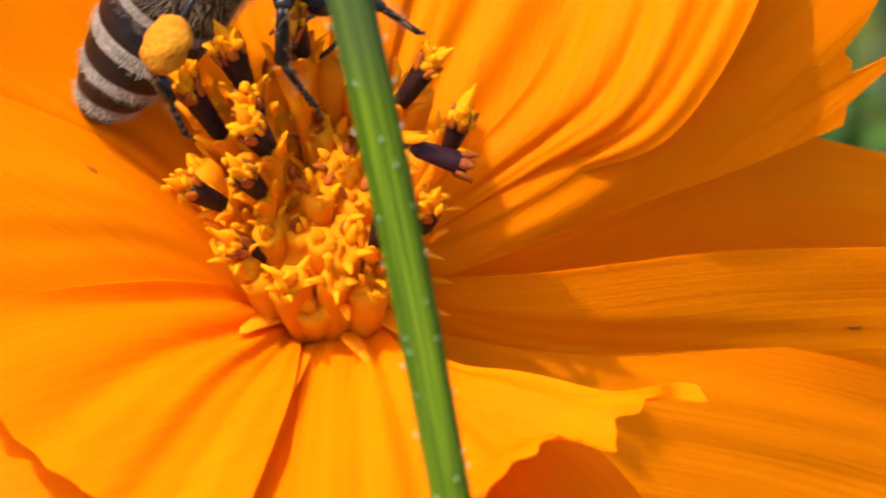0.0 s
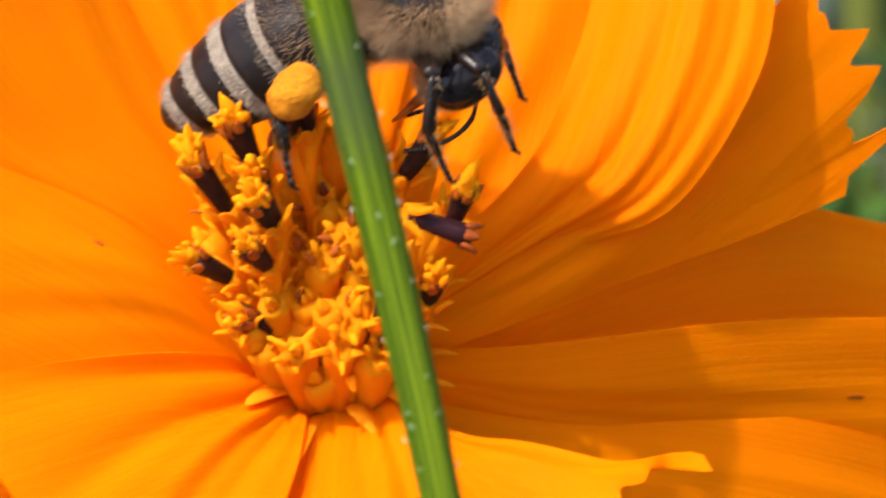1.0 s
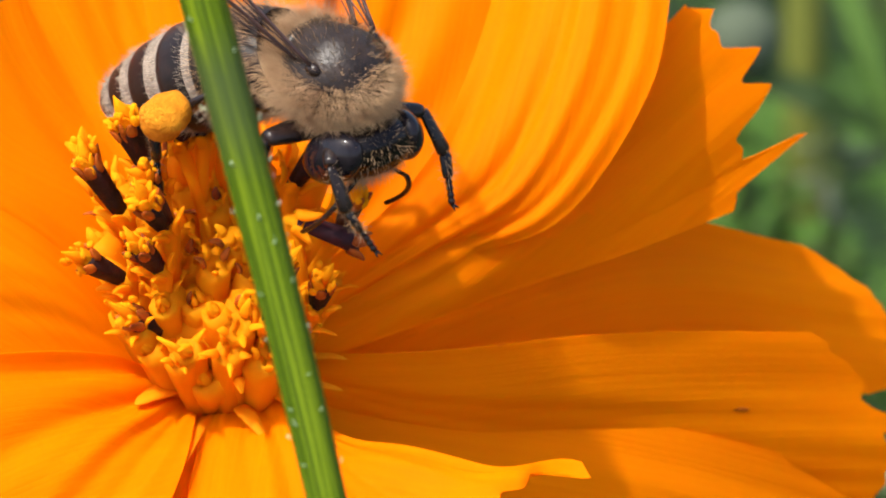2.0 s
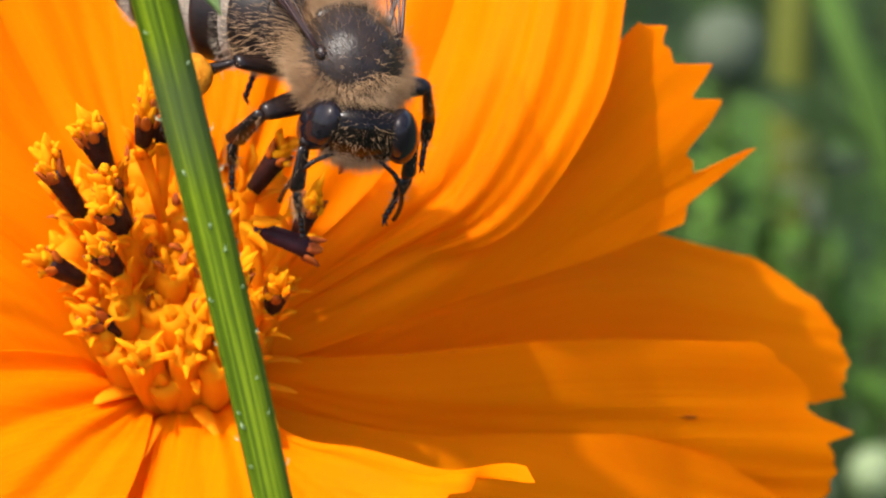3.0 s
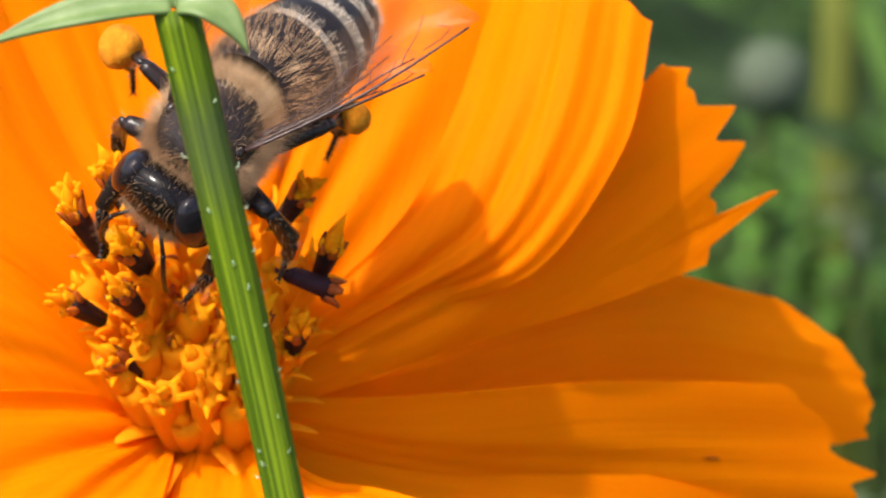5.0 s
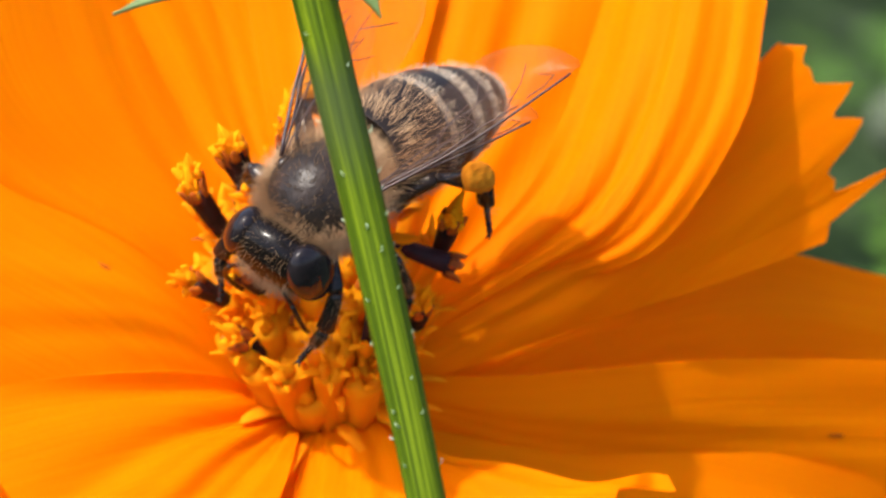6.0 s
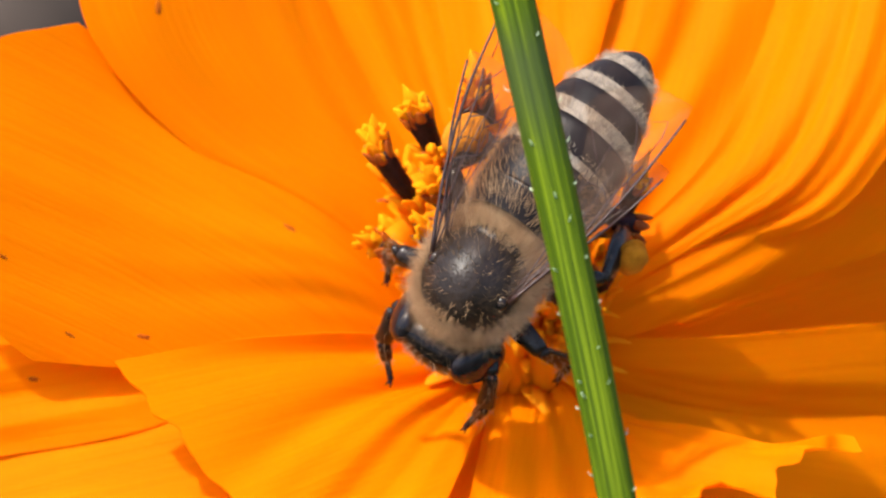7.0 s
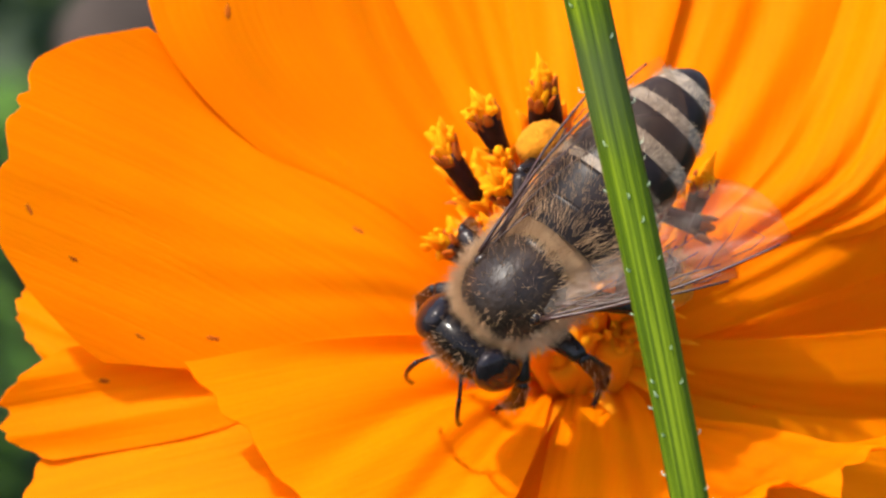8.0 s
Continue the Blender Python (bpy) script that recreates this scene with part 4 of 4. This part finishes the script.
def plant(at, height, seed, fronds=13, mat=None):
    """A tall garden plant with feathery leaves, standing on the ground."""
    rng = random.Random(seed)
    thing = empty("cosmos_plant", at, "blurred green cosmos plant with feathery leaves", "plant", "plants behind the flower")
    lean = Vector((rng.uniform(-.08, .08), rng.uniform(-.04, .08), 0))
    top = Vector((0, 0, height)) + lean
    mid = Vector((0, 0, height * 0.5)) - lean * 0.3
    bm = bmesh.new()
    tube(bm, [bezier(Vector((0, 0, -0.004)), mid, top, i / 16) for i in range(17)], [0.0028 - 0.0016 * i / 16 for i in range(17)], 8)
    part("stalk", bm, STALK, thing)
    for k in range(fronds):
        s = 0.30 + 0.68 * (k + rng.random()) / fronds
        p = bezier(Vector((0, 0, 0)), mid, top, s)
        an = rng.uniform(0, 6.28)
        d = Vector((math.cos(an), math.sin(an), rng.uniform(0.25, 0.8))).normalized()
        L = rng.uniform(0.07, 0.13) * (1.25 - 0.6 * s)
        bm = bmesh.new()
        end = p + d * L - Vector((0, 0, L * 0.25))
        pts = [bezier(p, p + d * L * 0.55 + Vector((0, 0, L * 0.1)), end, i / 8) for i in range(9)]
        tube(bm, pts, [0.0007] * 9, 5)
        for i in range(1, 9):
            dd = (pts[i] - pts[i - 1]).normalized()
            side = dd.cross(Vector((0, 0, 1))).normalized()
            for sg in (1, -1):
                for fork in (0.2, 0.9):
                    leaflet(bm, pts[i], dd * fork + side * sg * 0.8 + Vector((0, 0, rng.uniform(-.3, .3))), Vector((0, 0, 1)), L * rng.uniform(0.22, 0.38), L * 0.030)
        part("leaf", bm, mat or LEAF, thing, smooth=False)
    return thing


rng_bg = random.Random(77)
for i in range(46):
    y = 0.17 + 1.0 * (i / 46) ** 1.2
    spread = 0.05 + 0.16 * y
    x = rng_bg.uniform(-1, 1) * (spread + 0.03)
    sight = 0.75 - y * 0.577
    plant(Vector((x, y, 0)), sight + rng_bg.uniform(0.0, 0.09) + 0.02, 300 + i, mat=LEAF_FRESH if i % 3 == 1 else LEAF)


def bare_stem(name, a, b, r, mat, label):
    """A single stem from the ground past two places (view millimetres)."""
    pa, pb = ORIGIN + vw(*a), ORIGIN + vw(*b)
    foot = Vector((pb.x + (pb.x - pa.x) * 2.0, pb.y + (pb.y - pa.y) * 2 + 0.02, 0))
    thing = empty(name, foot, label, "stem", "stems behind the flower")
    bm = bmesh.new()
    tube(bm, [bezier(foot, pb + (pb - pa) * 1.2, pb, i / 12) - foot for i in range(12)] + [pb - foot, (pb + pa) * 0.5 - foot, pa - foot], [r * 1.3] * 12 + [r * 1.1, r, r * 0.9], 10)
    part("stalk", bm, mat, thing)
    for k in range(2):
        bm = bmesh.new()
        leaflet(bm, pb.lerp(pa, 0.15 + 0.2 * k) - foot, Vector((1 - 2 * k, 0.2, 0.5)), Vector((0, -0.5, 1)), 0.012, 0.0012)
        part("leaf", bm, LEAF, thing, smooth=False)
    return thing


Z_UP = Vector((0, 0, 1))
bare_stem("olive_stem", (29.6, 30, -175), (29.4, 4, -175), 0.0012, OLIVE, "blurred olive green stem among the leaves")
bare_stem("leaning_stem", (29.8, 20, -150), (35.5, 5, -150), 0.0009, STALK_DARK, "blurred dark green leaning stem")


def sprig(u, v, w, size, mat, seed, name="leafy_stem", label="blurred stem with fresh green leaflets", count=26):
    """A stem from the ground that ends in a tuft of leaflets at a place given in view millimetres."""
    rng = random.Random(seed)
    top = ORIGIN + vw(u, v, w)
    foot = Vector((top.x + rng.uniform(-.02, .02), top.y + rng.uniform(0.0, .03), 0))
    thing = empty(name, foot, label, "plant", "stems behind the flower")
    bm = bmesh.new()
    mid = Vector((foot.x, foot.y, top.z * 0.6))
    tube(bm, [bezier(foot, mid, top, i / 12) - foot for i in range(13)], [0.0009 - 0.0004 * i / 12 for i in range(13)], 8)
    part("stalk", bm, STALK, thing)
    for k in range(count):
        bm = bmesh.new()
        d = Vector((rng.gauss(0, 1), rng.gauss(0, 1), rng.gauss(0.2, 0.8))).normalized()
        p = top - foot - Vector((0, 0, rng.uniform(0, 2.2) * size))
        leaflet(bm, p, d, Vector((0.1, 0.3, 1)), size * rng.uniform(0.7, 1.3), size * 0.22)
        part("leaflet", bm, mat, thing, smooth=False)


def seed_or_light_stem(u, v, w, r, mat, seed, label):
    """A stem from the ground with a round head of many small bracts at its top."""
    rng = random.Random(seed)
    top = ORIGIN + vw(u, v, w)
    foot = Vector((top.x + rng.uniform(-.02, .02), top.y + rng.uniform(0.0, .03), 0))
    thing = empty("seed_or_light_stem", foot, label, "plant", "stems behind the flower")
    bm = bmesh.new()
    tube(bm, [bezier(foot, Vector((foot.x, foot.y, top.z * 0.6)), top, i / 12) - foot for i in range(13)], [0.0009 - 0.0004 * i / 12 for i in range(13)], 8)
    part("stalk", bm, STALK, thing)
    bm = bmesh.new()
    blob(bm, top - foot, (Z_UP, Vector((1, 0, 0)), Vector((0, 1, 0))), (r * 0.95, r, r), 18, 12, 0, lambda p, q: 1 + 0.10 * math.sin(9 * q) * math.sin(7 * p))
    part("seed_or_light_ball", bm, mat, thing)


PALE_HEAD = plain("pale_seed_head", (0.11, 0.15, 0.06), (0.20, 0.26, 0.12), 300, 0.6, 0.4, 0.0003)
for i, (u, v, s) in enumerate(((24.5, 11.0, 2.6), (27.6, 8.6, 2.8), (31.9, 4.3, 3.2), (28.4, 5.0, 2.4), (33.5, 0.5, 2.6), (22.5, 7.5, 2.4), (-33.5, 6.0, 2.6), (35.0, 9.0, 2.6))):
    sprig(u, v, -150 - 12 * (i % 3), s * MM, LEAF_FRESH, 900 + i)
# the first, grey-green ball is added to imitate a round out-of-focus spot of light
seed_or_light_stem(24.7, 16.1, -150, 0.0021, LEAF_PALE, 1, "blurred stem with a pale grey-green ball added for an out-of-focus light spot")
seed_or_light_stem(32.9, -7.2, -150, 0.0016, PALE_HEAD, 2, "blurred stem with a whitish green seed head")
seed_or_light_stem(30.2, -8.4, -165, 0.0013, PALE_HEAD, 3, "blurred stem with a small whitish seed head")
sprig(30.2, 11.5, -165, 2.6 * MM, LEAF_PALE, 930, "pale_leaf_stem", "blurred stem with pale grey leaflets", 12)
seed_or_light_stem(-31.5, 20.5, -150, 0.0042, DRY, 5, "blurred dry brown seed head on a stem")


# ---- movement ----
BEE_ROWS = [
    (0.0, (-1.3, 13.1, 5.0), (0.95, 0.2, 0.1), (-0.2, 0.85, 0.5)),
    (0.5, (-0.65, 14.35, 5.5), (0.96, 0.16, 0.15), (-0.2, 0.85, 0.5)),
    (1.0, (3.2, 12.9, 6.0), (0.98, 0.0, 0.05), (0, 0.85, 0.5)),
    (1.5, (3.65, 11.8, 6.5), (0.93, -0.30, 0.06), (0.1, 0.85, 0.55)),
    (1.7, (3.8, 11.1, 7.0), (0.87, -0.32, 0.34), (0.15, 0.8, 0.6)),
    (2.8, (5.3, 10.4, 8.5), (0.45, -0.62, 0.55), (0.3, 0.6, 0.75)),
    (3.0, (5.85, 11.4, 8.5), (0.36, -0.7, 0.55), (0.3, 0.55, 0.78)),
    (3.5, (4.4, 9.0, 9.0), (0.12, -0.85, 0.5), (0.22, 0.48, 0.85)),
    (4.0, (3.58, 8.35, 9.3), (-0.05, -0.88, 0.46), (0.15, 0.45, 0.88)),
    (4.5, (4.0, 10.1, 9.5), (-0.32, -0.82, 0.46), (0.12, 0.45, 0.88)),
    (4.7, (0.75, 10.45, 9.5), (-0.48, -0.75, 0.43), (0.1, 0.45, 0.88)),
    (5.8, (0.47, 8.28, 8.8), (-0.6, -0.65, 0.48), (0, 0.5, 0.86)),
    (6.0, (0.37, 7.55, 9.0), (-0.6, -0.66, 0.46), (0, 0.48, 0.87)),
    (6.5, (0.5, 4.9, 9.4), (-0.58, -0.78, 0.30), (0, 0.3, 0.95)),
    (7.0, (-0.7, 3.4, 9.4), (-0.58, -0.79, 0.16), (0, 0.25, 0.97)),
    (7.5, (-0.9, 2.9, 9.2), (-0.64, -0.74, -0.2), (0, 0.0, 0.99)),
    (8.0, (-1.55, 3.15, 9.5), (-0.74, -0.66, 0.1), (0, 0.2, 0.98)),
]


# turn of the head: seconds, roll, nod, yaw, millimetres that it hangs lower
HEAD_ROWS = [(0.0, 0, 60, 0, 0.9), (0.5, 0, 60, 0, 0.9), (1.0, 0, 55, 0, 1.3), (1.7, 0, 52, -6, 1.1), (3.0, 0, 26, -22, 0.2), (3.5, 0, 12, -18, 0), (4.5, 0, 14, -10, 0), (5.8, 0, 14, 0, 0), (6.5, 0, 20, 0, 0.1), (7.0, 0, 38, 0, 0.5), (7.5, 0, 48, 0, 0.8), (8.0, 0, 12, 6, 0)]
# bend of the abdomen: seconds, pitch, yaw
ABDOMEN_ROWS = [(0.0, -36, 0), (0.5, -38, 0), (1.0, -26, 0), (1.5, -26, 4), (1.7, -28, 10), (3.0, -14, 44), (3.5, -16, 46), (4.0, -10, 36), (4.5, -12, 56), (4.7, -14, 2), (5.8, -18, -6), (6.0, -18, -6), (6.5, -10, 0), (7.0, 2, 0), (7.5, 12, 4), (8.0, 6, 9)]
# wings: seconds, spread of the left one, of the right one, lift
WING_ROWS = [(0.0, 10, 10, 50), (1.7, 12, 12, 50), (3.0, 14, 14, 18), (3.5, 16, 18, 9), (4.5, 26, 20, 12), (5.8, 26, 20, 12), (6.5, 8, 16, 7), (7.0, 10, 18, 6), (7.5, 12, 20, 6), (8.0, 27, 4, 6)]
# the left hind leg, which reaches out while the bee turns: seconds, lift, swing
HIND_LEG_ROWS = [(0.0, 0, 0), (1.7, -10, 5), (3.0, -25, 38), (4.5, -25, 38), (5.3, 16, 0), (5.8, 20, 4), (6.2, 20, 4), (6.5, 10, 8), (7.3, -30, -8), (8.0, -20, 0)]
RIGHT_HIND_ROWS = [(0.0, -12, 6), (0.5, -18, 6), (1.5, -10, 6), (2.8, -4, 40), (3.5, -6, 48), (4.5, -6, 48), (4.7, -6, 58), (5.5, 0, 0), (8.0, 0, 0)]
FEELER_ROWS = [(0.0, 30, 20), (1.0, 40, 10), (1.7, 20, 20), (3.0, 10, 30), (3.5, 30, 40), (4.5, 20, 0), (5.8, 30, 30), (7.0, 50, 20), (8.0, 10, 0)]
# sway of the stem before the flower: seconds, degrees, millimetres across and upwards
STEM_ROWS = [(0.0, 3.4, 0.06, 0.1), (0.5, 3.0, 0.0, 0.0), (1.0, 2.4, -0.2, -0.05), (1.5, 0.95, -0.12, 0.0), (3.0, 0.0, -0.1, 0.0), (3.5, 0.0, 0.0, 0.0), (4.5, 0.34, -0.12, 0.15), (5.8, 1.4, 0.62, 0.15), (6.5, 1.9, 0.62, -0.27), (7.0, 2.2, 0.64, -0.29), (7.5, 2.6, 0.78, -0.3), (8.0, 2.45, 0.92, -0.35)]
STEM_PIVOT = vw(1.93, 5.0, 24.0)


def swayed(degrees, across, upwards):
    turn = Matrix.Rotation(radians(-degrees), 4, VIEW_W)
    return Matrix.Translation(ORIGIN + vw(across, upwards, 0) + STEM_PIVOT) @ turn @ Matrix.Translation(-STEM_PIVOT)


def turned(at, forward, back):
    """A pose with x along forward and z near back, from view directions."""
    x = vw(*forward).normalized()
    z = vw(*back)
    z = (z - x * z.dot(x)).normalized()
    y = z.cross(x)
    m = Matrix((x, y, z)).transposed().to_4x4()
    m.translation = ORIGIN + vw(*at)
    return m


def motions():
    walk(bee, [(t, turned(at, f, d)) for t, at, f, d in BEE_ROWS])
    walk(front_stem, [(t, swayed(a, u, v)) for t, a, u, v in STEM_ROWS])
    hx, hy, hz = head.location
    walk(head, [(t, pose(hx - 0.4 * low * MM, hy, hz - low * MM, rx, ry, rz)) for t, rx, ry, rz, low in HEAD_ROWS])
    ax, ay, az = abdomen.location
    walk(abdomen, [(t, pose(ax, ay, az, 0, ry, rz)) for t, ry, rz in ABDOMEN_ROWS])
    for ob, sy, extra in zip(wings, (1, 1, -1, -1), (0, 10, 0, 10)):
        x, y, z = ob.location
        walk(ob, [(t, pose(x, y, z, sy * (10 + lift), 6 + lift * 0.5, sy * -((left if sy > 0 else right) + extra))) for t, left, right, lift in WING_ROWS])
    for ob, sy in zip(antennae, (1, -1)):
        x, y, z = ob.location
        walk(ob, [(t, pose(x, y, z, 0, a, sy * b)) for t, a, b in FEELER_ROWS])
    for i, ob in enumerate(legs):
        x, y, z = ob.location
        if i == 2:
            walk(ob, [(t, pose(x, y, z, a, 0, b)) for t, a, b in HIND_LEG_ROWS])
            continue
        if i == 5:
            walk(ob, [(t, pose(x, y, z, a, 0, b)) for t, a, b in RIGHT_HIND_ROWS])
            continue
        walk(ob, [(t * 0.5, pose(x, y, z, 5 * math.sin(t * 1.9 + i * 2.1), 8 * math.sin(t * 1.3 + i * 1.7), 9 * math.sin(t * 1.6 + i * 1.1))) for t in range(17)])


motions()
